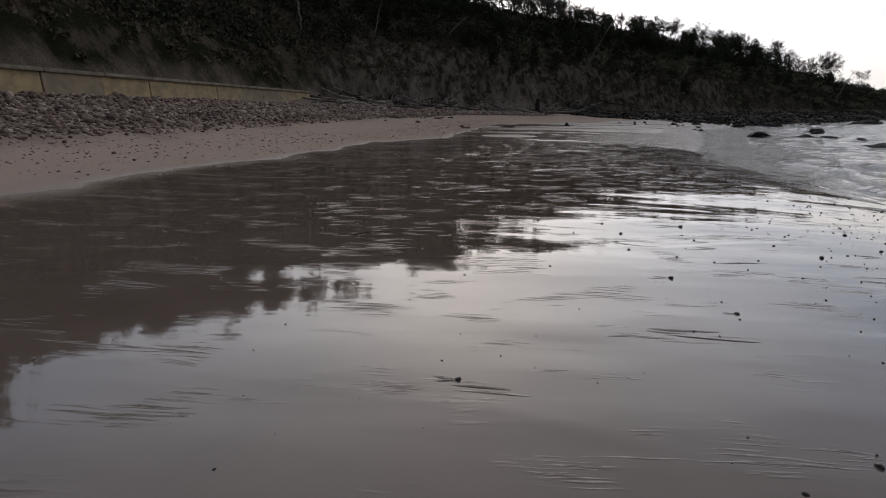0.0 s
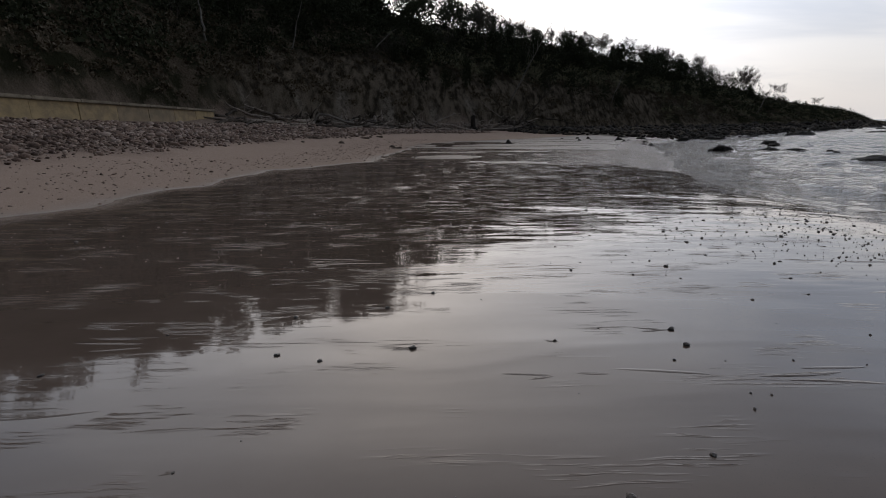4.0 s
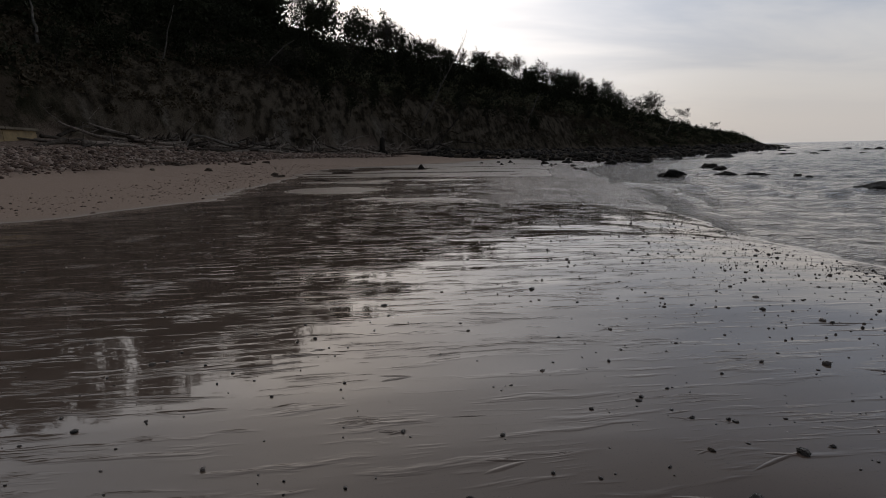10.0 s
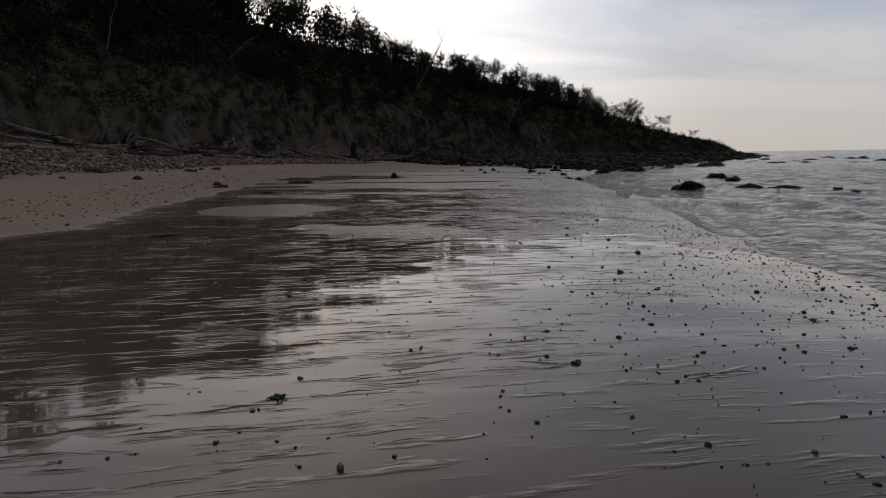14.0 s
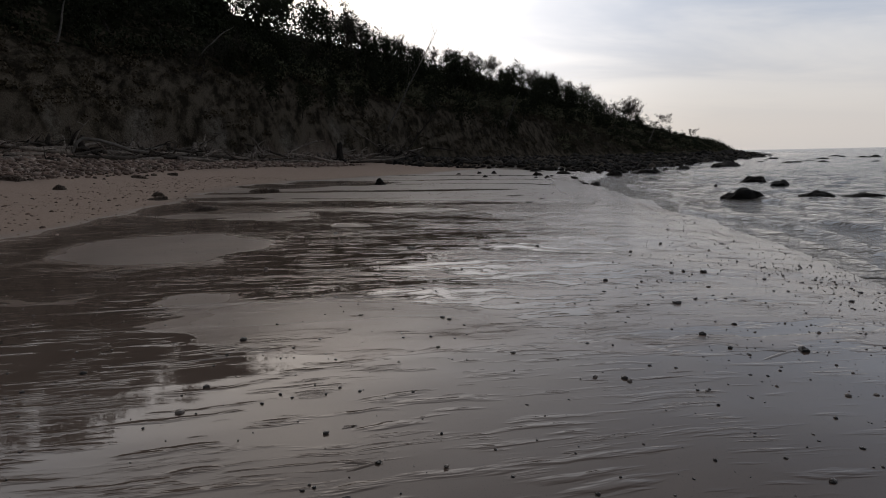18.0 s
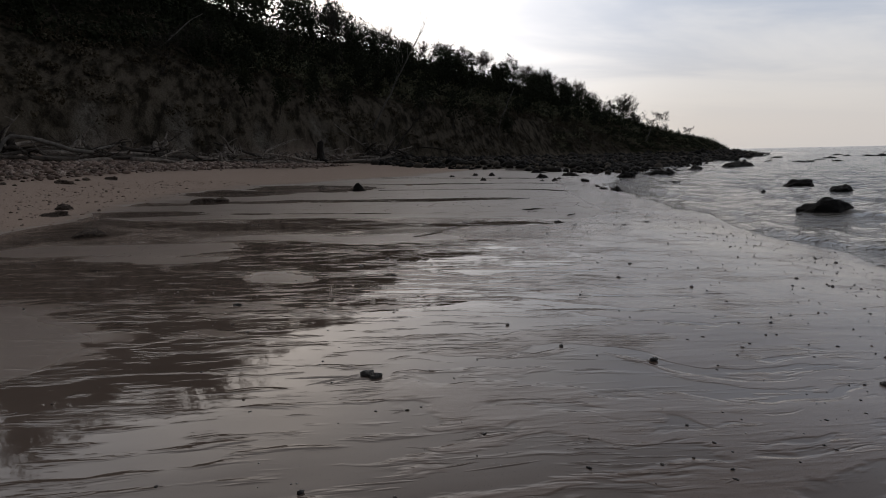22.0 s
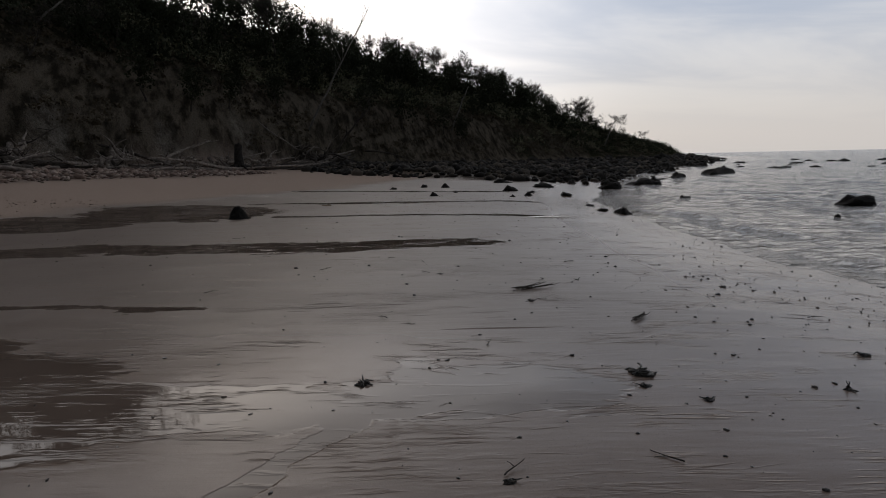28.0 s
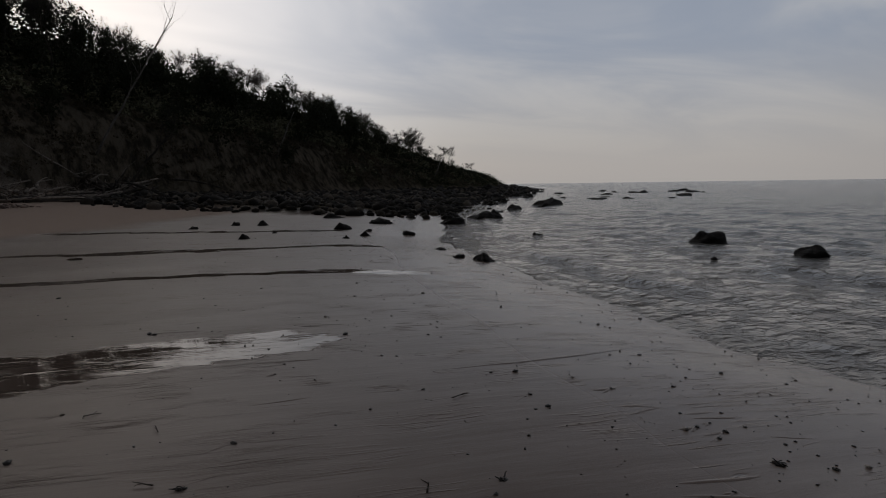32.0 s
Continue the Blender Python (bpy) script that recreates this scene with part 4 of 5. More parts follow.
rubble("shingle_bank", SHINGLE, scatter(5, 9000, shingle_spot), "bank of mixed brown and grey shingle stones", "shingle")
rubble("shingle_bed", SHINGLE, scatter(6, 20000, lambda r: shingle_spot(r, 0.8)), "bed of small broken brown shingle stones", "shingle", 0, 0.6)


rng = random.Random(34)
spots = field_spots(37, 4600, -3.0, 3.5)
tops = heights(spots)
rubble("rock_rubble", RUBBLE, [(x, y, max(float(h), SEA_Z - 0.1) + 0.05, min(rng.lognormvariate(-1.55, 0.45), 0.7) * (1 + 0.008 * math.hypot(x - 20, y - 68)), rng.uniform(0, 6.28)) for (x, y), h in zip(spots, tops)], "dark broken rocks strewn along the foot of the bluff", "rubble", 1, 0.8)


def pebble_spot(rng):
    y = rng.uniform(1.5, 64)
    path = np.interp(y, (0, 20, 42, 64), (2.2, 3.8, 9.8, 14.0))
    edge = np.interp(y, (0, 16, 24, 39, 51, 64), (10.0, 9.4, 9.7, 14.5, 18.5, 23))
    u = rng.random()
    x = path + (edge - path) * rng.triangular(0.05, 1.0, 0.85) if u < 0.68 else path + rng.uniform(-7.5, 2)
    if y > 33 and rng.random() < 0.6:
        return None
    if y < 13 and (u > 0.35 or x < path + 2.5) and rng.random() < 0.8:
        return None
    return (x, y, min(rng.lognormvariate(-4.85, 0.55), 0.034), 0.1)


rubble("pebbles", PEBBLES, scatter(12, 14000, pebble_spot), "small dark wet pebbles strewn over the sand", "pebbles", 0)


def edge_spot(rng):
    y = rng.uniform(2, 62)
    x = np.interp(y, [p[1] for p in WETLINE[1:12]], [p[0] for p in WETLINE[1:12]]) - rng.triangular(-0.6, 6.0, 3.6)
    return (x, y, min(rng.lognormvariate(-3.6, 0.45), 0.08), 0.1)


rubble("dry_sand_stones", SHINGLE, scatter(14, 2600, edge_spot), "loose small stones on the dry sand", "pebbles", 0)

# cobbles that lie loose below the shingle bank
COBBLES = [rock_mesh("cobble", 70 + k, STONE, 0.26, 2, 0.65, 2) for k in range(6)]
rng = random.Random(36)
for _ in range(130):
    s = rng.uniform(2.2, 4.9)
    x, y = coast_point(s, -rng.triangular(4.5, 11, 7))
    size = rng.uniform(0.12, 0.3)
    ob = new("cobble", rng.choice(COBBLES))
    ob.matrix_basis = Matrix.LocRotScale((x, y, ground_z(x, y) + size * 0.12), Euler((rng.gauss(0, 0.1), rng.gauss(0, 0.1), rng.uniform(0, 6.28))), (size * 0.6, size * 0.45, size * 0.5))
    tagged(ob, "brown rounded cobble on dry sand below the shingle", "cobble", "cobbles below the shingle bank")

# larger stones on the sand, one by one
PEBBLE_SHAPES = [rock_mesh("beach_pebble", 40 + k, PEBBLE, 0.55, 2, 0.6, 1) for k in range(5)]
PALE_SHAPES = [rock_mesh("pale_pebble", 46 + k, STONE, 0.26, 2, 0.6, 0) for k in range(3)]
rng = random.Random(41)
STONES = [(3.72, 6.38, 0.07), (3.96, 5.44, 0.06), (1.91, 4.04, 0.05), (3.18, 16.38, 0.07), (4.85, 17.28, 0.08), (4.43, 17.01, 0.09), (4.61, 20.37, 0.1), (9.36, 31.71, 0.12), (8.09, 30.32, 0.12), (9.77, 44.5, 0.07), (9.83, 45.1, 0.07), (8.94, 45.7, 0.04), (8.61, 46.1, 0.05), (10.78, 45.98, 0.06), (13.6, 44.6, 0.06), (13.7, 44.45, 0.06), (13.75, 44.6, 0.04), (13.55, 44.4, 0.05), (13.7, 45.45, 0.05), (12.32, 46.19, 0.05), (12.99, 45.66, 0.06), (15.05, 45.3, 0.07), (14.89, 46.1, 0.06), (16.5, 45.7, 0.07), (11.8, 44.6, 0.05), (10.45, 42.2, 0.05), (6.32, 37.9, 0.09), (6.1, 34.0, 0.13), (5.33, 23.6, 0.1), (4.53, 8.98, 0.08), (1.49, 7.98, 0.05), (3.5, 9.03, 0.05), (1.85, 12.0, 0.06), (1.49, 11.58, 0.06), (4.21, 12.87, 0.07), (4.97, 14.18, 0.07), (3.53, 11.0, 0.07), (1.73, 10.7, 0.07), (8.72, 38.37, 0.07), (6.71, 38.31, 0.09), (8.22, 28.94, 0.13), (8.06, 27.72, 0.14), (7.1, 26.41, 0.12), (6.05, 34.05, 0.13), (8.02, 33.89, 0.1), (9.8, 40.1, 0.1), (2.14, 16.97, 0.1)]
for x, y, size in STONES:
    ob = new("beach_pebble", rng.choice(PEBBLE_SHAPES))
    ob.matrix_basis = Matrix.LocRotScale((x, y, ground_z(x, y) + size * 0.04), Euler((0, 0, rng.uniform(0, 6.28))), (size * 0.36, size * 0.28, size * 0.34))
    tagged(ob, "dark wet pebble set in smooth sand", "pebble", "pebbles on the sand")
RANDOM_STONES = []
for _ in range(230):
    y = rng.uniform(3, 60) if rng.random() < 0.3 else rng.uniform(14, 44)
    path = float(np.interp(y, (0, 20, 42, 64), (2.2, 3.8, 9.8, 14.0)))
    x, size = path + rng.uniform(-2.5, 6.5), rng.uniform(0.02, 0.048)
    RANDOM_STONES.append((x, y, size))
    pale = rng.random() < 0.2
    ob = new("pale_pebble" if pale else "beach_pebble", rng.choice(PALE_SHAPES if pale else PEBBLE_SHAPES))
    ob.matrix_basis = Matrix.LocRotScale((x, y, ground_z(x, y) + size * 0.02), Euler((0, 0, rng.uniform(0, 6.28))), (size * 0.42, size * 0.28, size * 0.33))
    tagged(ob, "pale rounded pebble on wet sand" if pale else "dark wet pebble set in smooth sand", "pebble", "pebbles on the sand")


# ---- driftwood along the strandline ----
def limb(soup, p, way, length, radius, rng, bend=0.16, rise=0.0, n=7, taper=0.6, sides=7):
    pts, rad, way = [Vector(p)], [radius], Vector(way).normalized()
    for k in range(n):
        way = (way + Vector((rng.gauss(0, bend), rng.gauss(0, bend), rng.gauss(0, bend * 0.5) + rise))).normalized()
        pts.append(pts[-1] + way * length / n)
        rad.append(radius * (1 - taper * (k + 1) / n) * rng.uniform(0.92, 1.08))
    soup.tube(pts, rad, sides)
    return pts, rad


def driftwood(x, y, length, radius, turn, rng, label, mat=None, branches=2, rise=0.0):
    thing = new("driftwood_log")
    trunk = Soup()
    way = Vector((math.cos(turn), math.sin(turn), 0.0))
    slope = (ground_z(x + way.x * length, y + way.y * length) - ground_z(x, y)) / length
    pts, rad = limb(trunk, (0, 0, radius * 1.1), way + Vector((0, 0, slope)), length, radius, rng, 0.1, rise)
    part("stem", trunk.mesh("stem", mat or DRIFT), thing)
    for _ in range(branches):
        k = rng.randrange(2, len(pts) - 1)
        twig = Soup()
        side = Vector((rng.gauss(0, 1), rng.gauss(0, 1), rng.uniform(0.05, 0.6)))
        q, _ = limb(twig, pts[k], way * 0.6 + side * 0.6, length * rng.uniform(0.2, 0.4), rad[k] * 0.55, rng, 0.22, 0.0, 5, 0.8, 5)
        for j in (2, 4):
            limb(twig, q[j], Vector((rng.gauss(0, 1), rng.gauss(0, 1), rng.uniform(0, 1))), length * 0.12, rad[k] * 0.25, rng, 0.2, 0.0, 3, 0.8, 4)
        part("branch", twig.mesh("branch", mat or DRIFT), thing)
    thing.matrix_basis = Matrix.Translation((x, y, ground_z(x, y)))
    return tagged(thing, label, "driftwood", "driftwood on the strandline")


rng = random.Random(52)
for k in range(96):
    s = 2.45 + 4.3 * ((k + rng.random()) / 96) ** 1.1
    x, y = coast_point(s, -(rng.uniform(0.3, 3.0) if rng.random() < 0.75 else rng.uniform(3, 5.0)))
    a, b = Vector(FOOT[min(int(s), 13)]), Vector(FOOT[min(int(s), 13) + 1])
    run = math.atan2(b.y - a.y, b.x - a.x) + (math.pi if rng.random() < 0.5 else 0) + rng.gauss(0, 0.16)
    pale = rng.random() < 0.62
    driftwood(x, y, rng.uniform(2.5, 8.5), rng.uniform(0.08, 0.2), run, rng, "pale bleached driftwood trunk with broken branches" if pale else "dark wet driftwood trunk lying on the shingle", DRIFT if pale else BARK, rng.randrange(1, 4))
# the white bent branch
white = new("driftwood_log")
bent = Soup()
bent.tube([(0, 0, 0.05), (0.5, 0.15, 0.15), (0.8, 0.25, 0.75), (1.1, 0.3, 0.95), (2.0, 0.5, 0.85), (3.0, 0.9, 0.55), (3.9, 1.3, 0.2), (5.0, 1.7, 0.08)], [0.08, 0.09, 0.1, 0.11, 0.11, 0.12, 0.13, 0.1], 8)
part("stem", bent.mesh("stem", PALE_BARK), white)
fork = Soup()
fork.tube([(0.5, 0.15, 0.15), (-0.6, 0.3, 0.35), (-1.4, 0.2, 0.6), (-2.2, 0.4, 0.62)], [0.07, 0.06, 0.045, 0.025], 6)
fork.tube([(-1.4, 0.2, 0.6), (-1.8, 0.3, 0.95)], [0.035, 0.015], 5)
part("branch", fork.mesh("branch", PALE_BARK), white)
white.matrix_basis = Matrix.LocRotScale((-10.6, 65.2, ground_z(-10.6, 65.2)), Euler((0, 0, 0.45)), None)
tagged(white, "white bleached driftwood branch bent like a knee", "driftwood", "driftwood on the strandline")
driftwood(-9.4, 68.4, 5.5, 0.17, 1.0, rng, "long pale bleached log lying along the bank", PALE_BARK, 1)


def root_wad(name, x, y, size, seed, label, mat, count):
    rng = random.Random(seed)
    thing = new(name)
    core = Soup()
    limb(core, (0, 0, 0.1), (rng.gauss(0, 0.4), rng.gauss(0, 0.4), 1), size * 0.5, size * 0.11, rng, 0.1, 0, 4, 0.4, 8)
    part("stem", core.mesh("stem", mat), thing)
    for _ in range(count):
        root = Soup()
        a = rng.uniform(0, 6.28)
        q, _ = limb(root, (rng.gauss(0, size * 0.3), rng.gauss(0, size * 0.25), size * rng.uniform(0.05, 0.3)), (math.cos(a), math.sin(a), rng.gauss(0.15, 0.35)), size * rng.uniform(0.5, 1.0), size * 0.065, rng, 0.3, -0.04, 6, 0.85, 5)
        limb(root, q[3], (rng.gauss(0, 1), rng.gauss(0, 1), rng.uniform(0, 1)), size * 0.4, size * 0.03, rng, 0.25, 0, 4, 0.8, 4)
        part("root", root.mesh("root", mat), thing)
    thing.matrix_basis = Matrix.Translation((x, y, ground_z(x, y)))
    return tagged(thing, label, "driftwood")


rng = random.Random(58)
for k in range(16):
    x, y = coast_point(3.3 + 3.4 * k / 16 + rng.uniform(-0.1, 0.1), -rng.uniform(0.3, 3.2))
    root_wad("branch_pile", x, y, rng.uniform(1.2, 2.3), 200 + k, "heap of broken bleached branches on the strandline", DRIFT if rng.random() < 0.6 else BARK, rng.randrange(7, 12))
root_wad("root_wad", -5.6, 77.6, 2.6, 3, "pale tangle of bleached driftwood roots", DRIFT, 16)
root_wad("root_wad", -1.2, 81.8, 2.4, 4, "dark tangle of driftwood roots and branches", DRIFT, 14)
root_wad("root_wad", 13.2, 94.0, 3.0, 5, "dark upturned root plate with one pale curved root", BARK, 16)
root_wad("root_wad", 3.0, 84.5, 2.2, 8, "dark tangle of broken branches", DRIFT, 12)
arch = new("curved_root")
hoop = Soup()
hoop.tube([(-0.9, 0, 0.0), (-1.1, -0.1, 0.7), (-0.8, -0.2, 1.4), (-0.2, -0.2, 1.8), (0.3, -0.1, 1.75)], [0.1, 0.1, 0.09, 0.07, 0.04], 7)
part("stem", hoop.mesh("stem", DRIFT), arch)
arch.matrix_basis = Matrix.Translation((12.9, 92.6, ground_z(12.9, 92.6) - 0.05))
tagged(arch, "pale curved root arching up from the dark debris", "driftwood")

DARK_WOOD = worn("charred_wood", (0.012, 0.01, 0.008), (0.045, 0.036, 0.028), 4.0, bump=0.03)
stump = new("tree_stump")
post = Soup()
post.tube([(0, 0, -0.3), (0.02, 0, 0.5), (0, 0.03, 1.2), (0.05, 0, 1.9), (0.1, 0, 2.05)], [0.5, 0.36, 0.3, 0.27, 0.13], 11)
part("stem", post.mesh("stem", DARK_WOOD), stump)
for a in (0.3, 1.7, 2.9, 4.2, 5.4):
    root = Soup()
    limb(root, (math.cos(a) * 0.2, math.sin(a) * 0.2, 0.4), (math.cos(a), math.sin(a), -0.35), 1.1, 0.14, random.Random(int(a * 10)), 0.12, -0.03, 4, 0.7, 6)
    part("root", root.mesh("root", DARK_WOOD), stump)
stump.matrix_basis = Matrix.Translation((6.5, 85.5, ground_z(6.5, 85.5)))
tagged(stump, "dark broken upright tree stump at the top of the beach", "tree stump")


# ---- leaning and bare trees ----
def leaning_tree(base, top, radius, seed, label, mat, crown=True):
    rng = random.Random(seed)
    thing = new("leaning_tree")
    b, t = Vector(base), Vector(top)
    stem, twigs, tips = Soup(), Soup(), []
    pts, n = [], 9
    for k in range(n + 1):
        f = k / n
        pts.append(b.lerp(t, f) - b + Vector((rng.gauss(0, 0.05), rng.gauss(0, 0.05), 0.5 * math.sin(f * 3.1) * 0.6)))
    stem.tube(pts, [radius * (1 - 0.75 * k / n) for k in range(n + 1)], 7)
    part("trunk", stem.mesh("trunk", mat), thing)
    if crown:
        for k in range(4, n + 1):
            for _ in range(2):
                way = (pts[-1] - pts[0]).normalized() + Vector((rng.gauss(0, 0.5), rng.gauss(0, 0.5), rng.gauss(0.2, 0.3)))
                grow(twigs, tips, pts[k], way.normalized(), 1.7, radius * 0.28, 3, rng, 0.5, 0.2, 2)
        part("crown", twigs.mesh("crown", mat), thing)
    thing.matrix_basis = Matrix.Translation(b)
    return tagged(thing, label, "tree")


leaning_tree((12.9, 100.6, ground_z(12.9, 100.6) - 0.3), (19.6, 101.2, 16.6), 0.11, 3, "pale leafless birch leaning out from the bluff", PALE_BARK)
leaning_tree((-14.5, 76, ground_z(-14.5, 76)), (-13.2, 77, 15.5), 0.1, 4, "slender pale birch trunk among dark trees", PALE_BARK, False)
leaning_tree((-6.5, 88, ground_z(-6.5, 88)), (-3.2, 89, 14.5), 0.09, 5, "slender pale birch leaning among dark trees", PALE_BARK, False)
leaning_tree((-19.5, 64, ground_z(-19.5, 64)), (-20.2, 65, 14.0), 0.13, 6, "slender pale birch trunk among dark trees", PALE_BARK, False)
leaning_tree((34, 118, ground_z(34, 118)), (37, 119, 11.5), 0.14, 7, "slender grey trunk on the wooded slope", PALE_BARK, False)
leaning_tree((77, 147, ground_z(77, 147)), (80.5, 148, 9.5), 0.13, 8, "slender grey trunk on the wooded slope", PALE_BARK, False)
leaning_tree((14.5, 98.5, ground_z(14.5, 98.5)), (19, 97.5, 6.8), 0.16, 9, "dead branch leaning out of the bluff scrub", BARK)
leaning_tree((19, 102, ground_z(19, 102) + 1.4), (23.5, 99, 1.2), 0.12, 10, "fallen dead trunk sloping down the bluff", BARK, False)
rng = random.Random(77)
# bare trees along the falling skyline towards the point
for x, y, size, lean in [(76, 178, 1.5, 0.05), (79, 180, 1.15, 0.2), (82, 180, 1.2, 0.3), (85, 181, 1.15, 0.35), (88, 180, 1.2, 0.35), (91, 182, 1.15, 0.3), (94, 184, 1.1, 0.25), (84, 176, 0.9, 0.2), (90, 177, 0.9, 0.4), (88.4, 160, 0.78, 0.12), (125, 200, 0.62, 0.1), (66, 168, 1.15, 0.05), (62, 163, 1.05, 0.0), (58, 160, 0.95, 0.05), (52, 150, 0.95, 0.1), (40, 142, 0.9, 0.05), (47, 147, 0.9, 0.0), (34, 137, 0.9, 0.05), (29, 134, 0.95, 0.0)]:
    plant("bare", x, y, size, rng, lean=(0, lean))
for x, y, size in [(71.3, 180, 1.0), (74, 181, 0.75), (69, 176, 0.8), (98, 186, 0.42), (101, 180, 0.3), (112, 190, 0.3), (119, 196, 0.3), (129, 204, 0.3)]:
    plant("leafy", x, y, size, rng)


# ---- the sea wall ----
wall = new("sea_wall")
WALL_X, WALL_TOP = -15.6, 3.08


def block(x0, x1, y0, y1, z0, z1, mat, name, bevel=0.03, lean=0.0):
    bm = bmesh.new()
    bmesh.ops.create_cube(bm, size=1.0)
    for v in bm.verts:
        v.co = ((x0 + x1) / 2 + v.co.x * (x1 - x0) + (lean if v.co.z < 0 and v.co.x > 0 else 0), (y0 + y1) / 2 + v.co.y * (y1 - y0), (z0 + z1) / 2 + v.co.z * (z1 - z0))
    bmesh.ops.bevel(bm, geom=bm.edges[:], offset=bevel, segments=2, affect="EDGES")
    me = bpy.data.meshes.new(name)
    bm.to_mesh(me)
    bm.free()
    me.materials.append(mat)
    return me


def make_wall_face():
    m, t, b = material("stained_concrete", (0.3, 0.24, 0.15), 0.85)
    r = t.nodes.new("ShaderNodeObjectInfo").outputs["Random"]
    at = place(t, (0.8, 0.5, 0.7))
    f = span(t, grain(t, at, 2.5, 6.0, 0.65), 0.35, 0.65)
    tone = mixed(t, span(t, r, 0.3, 0.7), (0.38, 0.28, 0.14), (0.27, 0.205, 0.125))
    join(t, mixed(t, maths(t, "MULTIPLY", f, 0.55), tone, (0.11, 0.09, 0.062)), b.inputs["Base Color"])
    relief(t, b, f, 0.012)
    return m


WALL_FACE = make_wall_face()
y = 53.9
k = 0
while y > -60:
    w = 3.5
    part("panel", block(WALL_X - 0.45, WALL_X + 0.02 * math.sin(k * 3.3), y - w + 0.012, y - 0.012, 0.8, WALL_TOP - 0.16, WALL_FACE, "panel", 0.02, 0.16), wall)
    part("coping", block(WALL_X - 0.55, WALL_X + 0.2, y - w, y - 0.01, WALL_TOP - 0.155, WALL_TOP, CONCRETE, "coping", 0.03), wall)
    y -= w
    k += 1
tagged(wall, "old yellow-stained concrete sea wall of long panels under a coping", "sea wall", kind="structure")


# ---- seaweed, twigs and shells on the sand ----
def weed(x, y, size, seed, label="clump of dark seaweed on wet sand"):
    rng = random.Random(seed)
    thing = new("seaweed")
    heap = rock_mesh("holdfast", seed, WEED, 0.6, 2, 0.4, 0)
    ob = part("holdfast", heap, thing)
    ob.matrix_basis = Matrix.Diagonal((size * 0.3, size * 0.22, size * 0.22, 1))
    for _ in range(9):
        frond = Soup()
        a = rng.uniform(0, 6.28)
        q, _ = limb(frond, (rng.gauss(0, size * 0.1), rng.gauss(0, size * 0.1), size * 0.07), (math.cos(a), math.sin(a), rng.uniform(-0.1, 0.25)), size * rng.uniform(0.25, 0.55), size * 0.05, rng, 0.5, -0.06, 6, 0.5, 4)
        part("frond", frond.mesh("frond", WEED), thing)
    thing.matrix_basis = Matrix.Translation((x, y, ground_z(x, y)))
    return tagged(thing, label, "seaweed", "seaweed on the sand")


for k, (x, y, size) in enumerate([(8.8, 42.1, 0.16), (10.72, 41.7, 0.27), (10.6, 41.5, 0.12), (9.27, 40.7, 0.1), (10.89, 43.86, 0.12), (5.0, 36.2, 0.12), (12.7, 41.6, 0.16), (11.9, 41.1, 0.12), (10.4, 45.56, 0.09), (13.53, 44.0, 0.12), (11.93, 44.7, 0.09), (6.64, 37.2, 0.12), (10.86, 41.2, 0.12), (13.79, 43.8, 0.08), (3.51, 23.4, 0.13)]):
    weed(x, y, size, 90 + k)


def twig(x, y, length, turn, seed):
    rng = random.Random(seed)
    soup = Soup()
    q, _ = limb(soup, (0, 0, 0.01), (math.cos(turn), math.sin(turn), 0.02), length, 0.004 + 0.005 * length, rng, 0.12, 0, 6, 0.6, 5)
    limb(soup, q[3], (math.cos(turn + 0.7), math.sin(turn + 0.7), 0.05), length * 0.35, 0.004, rng, 0.15, 0, 4, 0.7, 4)
    ob = new("twig", soup.mesh("twig", BARK))
    ob.matrix_basis = Matrix.Translation((x, y, ground_z(x, y)))
    return tagged(ob, "thin dark twig lying on wet sand", "twig", "twigs on the sand")


for k, (x, y, l, a) in enumerate([(0.3, 7.8, 0.75, 0.2), (2.9, 38.6, 0.5, 0.3), (13.26, 42.6, 0.2, 0.1), (10.18, 40.6, 0.18, 2.3), (9.27, 40.75, 0.16, 0.8), (10.28, 45.67, 0.12, 2.4), (11.49, 44.8, 0.2, 0.9), (9.3, 43.7, 0.15, 2.0), (9.9, 42.6, 0.14, 1.0), (11.1, 43.9, 0.12, 2.6), (12.4, 45.9, 0.2, 0.1), (8.9, 46.3, 0.22, 0.4), (7.5, 45.4, 0.18, 0.2), (9.0, 48.2, 0.3, 0.1), (10.4, 46.4, 0.1, 1.5), (10.0, 47.0, 0.12, 0.2)]):
    twig(x, y, l, a, 120 + k)


def strands(x, y, length, turn, seed):
    """A wisp of dead stems lying flat, its ends curling."""
    rng = random.Random(seed)
    thing = new("weed_wisp")
    for k in range(9):
        bits = Soup()
        a, z = turn + rng.gauss(0, 0.07), 0.006 + 0.002 * k
        pts, px, py = [], rng.gauss(0, 0.03), rng.gauss(0, 0.03)
        bend = rng.gauss(0.07, 0.025)
        for j in range(8):
            pts.append((px, py, z + 0.01 * rng.random()))
            px, py = px + math.cos(a) * length / 8, py + math.sin(a) * length / 8
            a += bend + (0.2 if j > 4 else 0)
        bits.tube(pts, [0.005 - 0.0004 * j for j in range(8)], 4)
        part("stem", bits.mesh("stem", BARK), thing)
    thing.matrix_basis = Matrix.Translation((x, y, ground_z(x, y)))
    return tagged(thing, "wisp of thin dead stems lying flat on wet sand", "weed", "seaweed on the sand")


strands(11.0, 44.4, 0.6, 0.15, 5)
strands(11.5, 42.9, 0.3, 0.4, 6)
strands(0.9, 30.6, 0.5, 0.1, 7)

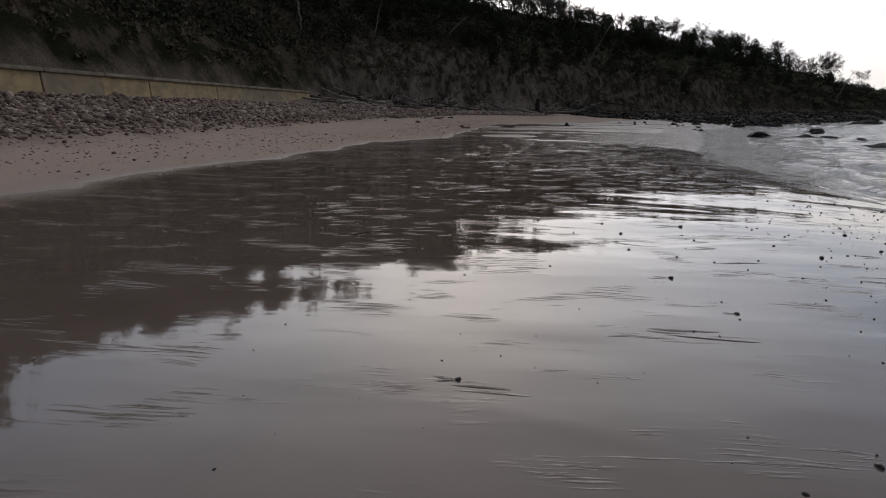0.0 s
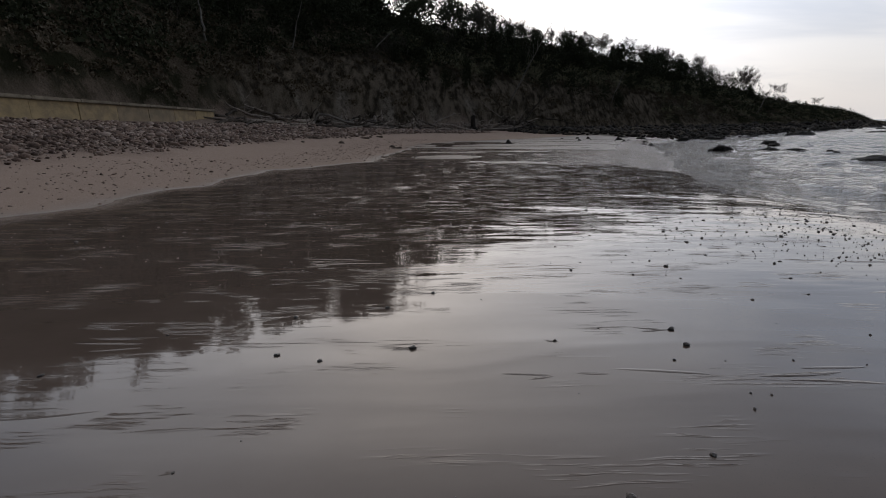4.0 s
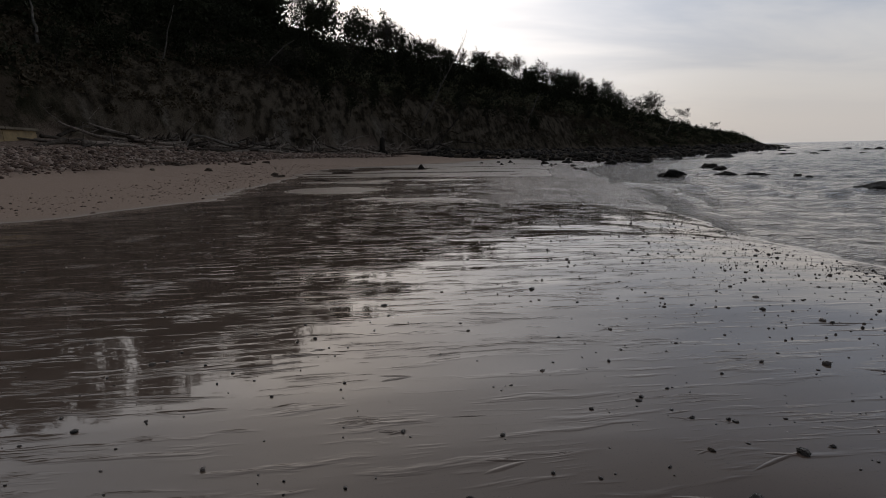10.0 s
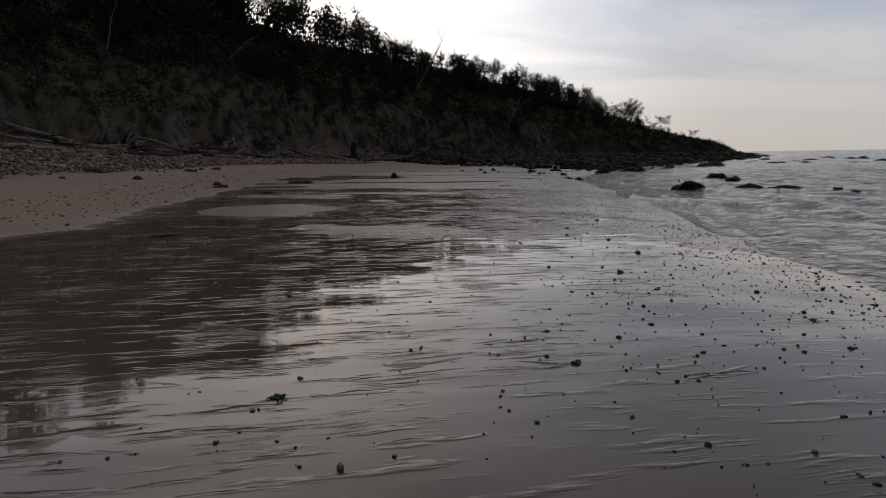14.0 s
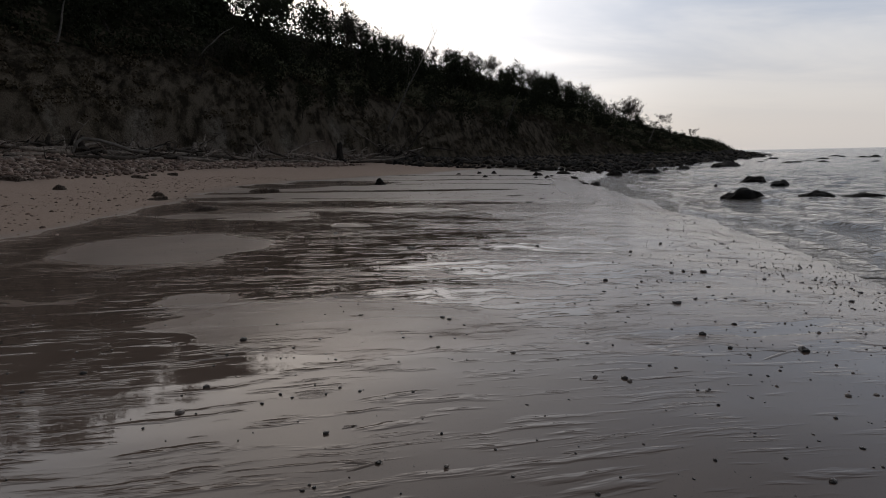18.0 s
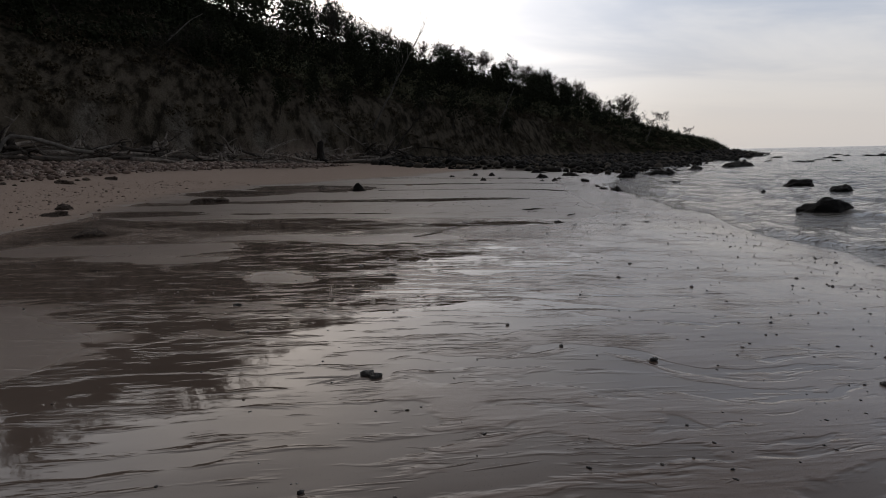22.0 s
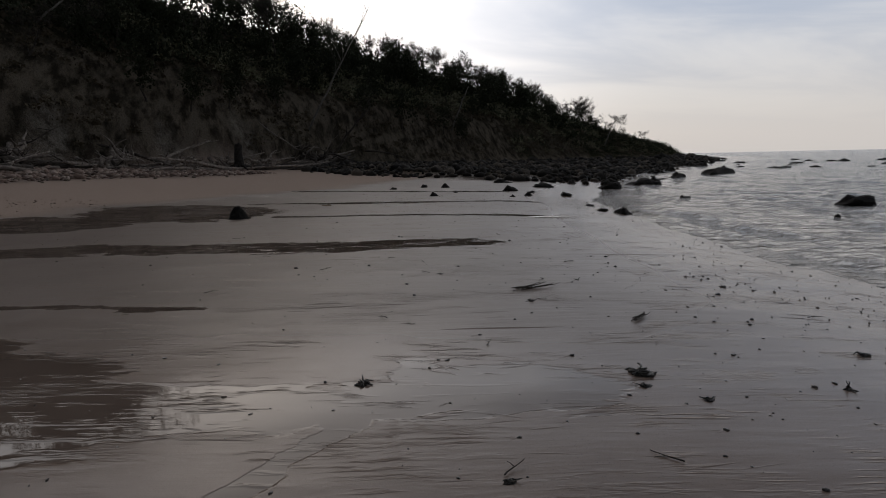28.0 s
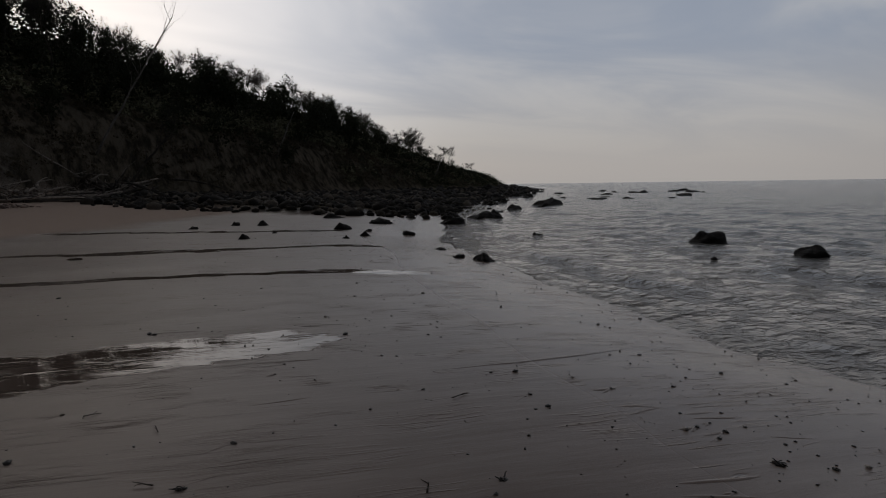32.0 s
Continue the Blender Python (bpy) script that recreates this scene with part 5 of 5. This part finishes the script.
# low ridges that the run-off leaves in the sand, in clusters and behind pebbles
def sand_ridges(seed):
    r = random.Random(seed)
    rows = []

    def ridge(x, y, length, turn, width, height):
        rows.append((x, y, length * 0.8, turn, width * 0.6, height * 0.65, r.gauss(0, 0.12)))

    for x, y, size in STONES + RANDOM_STONES:
        for side in (-1, 1):
            ridge(x + 0.02, y + side * size * 0.3, size * r.uniform(2.5, 6), math.pi + side * 0.3, 0.016 + size * 0.2, 0.004 + size * 0.05)
    n = 0
    while n < 420:
        y = r.uniform(2.5, 60)
        path = float(np.interp(y, (0, 20, 42, 64), (2.2, 3.8, 9.8, 14.0)))
        x = path + r.uniform(-4.0, 6.5)
        if y < 7 and x < path - 0.5:
            continue
        n += 1
        lean = -0.29 * float(ease(y, 26, 46)) + r.gauss(0, 0.08)
        if r.random() < 0.35:
            for side in (-1, 1):
                ridge(x, y, r.uniform(0.2, 0.5), math.pi + lean + side * 0.2, r.uniform(0.02, 0.035), r.uniform(0.003, 0.007))
        else:
            for k in range(r.randrange(2, 6)):
                ridge(x + r.gauss(0, 0.12), y + k * r.uniform(0.05, 0.09), r.uniform(0.25, 0.8), lean + r.gauss(0, 0.05), r.uniform(0.02, 0.04), r.uniform(0.003, 0.008))
    # long low steps where the film ends
    for x, y, length in ((2.6, 31.2, 2.4), (4.4, 31.1, 2.0), (12.5, 46.6, 3.6), (9.6, 43.2, 1.6), (5.2, 26.4, 1.4), (6.2, 37.2, 1.6), (7.6, 35.3, 1.2)):
        ridge(x, y, length, -0.29 * float(ease(y, 26, 46)) + 0.05, 0.06, 0.014)
    verts, faces = [], []
    across = (-1.0, -0.6, -0.25, 0.0, 0.25, 0.6, 1.0)
    for x, y, length, turn, width, height, bend in rows:
        n = max(6, int(length / 0.06))
        base, px, py, a = len(verts), x, y, turn
        for j in range(n + 1):
            f = j / n
            taper = math.sin(math.pi * min(max(f, 0.0), 1.0)) ** 0.7 if 0 < f < 1 else 0.0
            for u in across:
                shape = (1 - u * u) ** 2 * (1.0 if u < 0 else 0.9)
                verts.append((px - math.sin(a) * u * width * (0.3 + 0.7 * taper), py + math.cos(a) * u * width * (0.3 + 0.7 * taper), shape * height * taper - 0.0015))
            px, py = px + math.cos(a) * length / n, py + math.sin(a) * length / n
            a += bend * 0.12 + r.gauss(0, 0.02)
        for j in range(n):
            for k in range(6):
                i = base + j * 7 + k
                faces.append((i, i + 7, i + 8, i + 1))
    v = np.array(verts)
    v[:, 2] += land(v[:, 0], v[:, 1])[0]
    me = mesh_of("sand_ridges", v.tolist(), faces, SAND)
    for key, values in ground_shares(v[:, 0], v[:, 1]).items():
        me.attributes.new(key, "FLOAT", "POINT").data.foreach_set("value", np.asarray(values, np.float32))
    return tagged(new("sand_ridges", me), "fine wet ridges drawn in the sand by run-off", "sand ridges", kind="stuff")


sand_ridges(9)
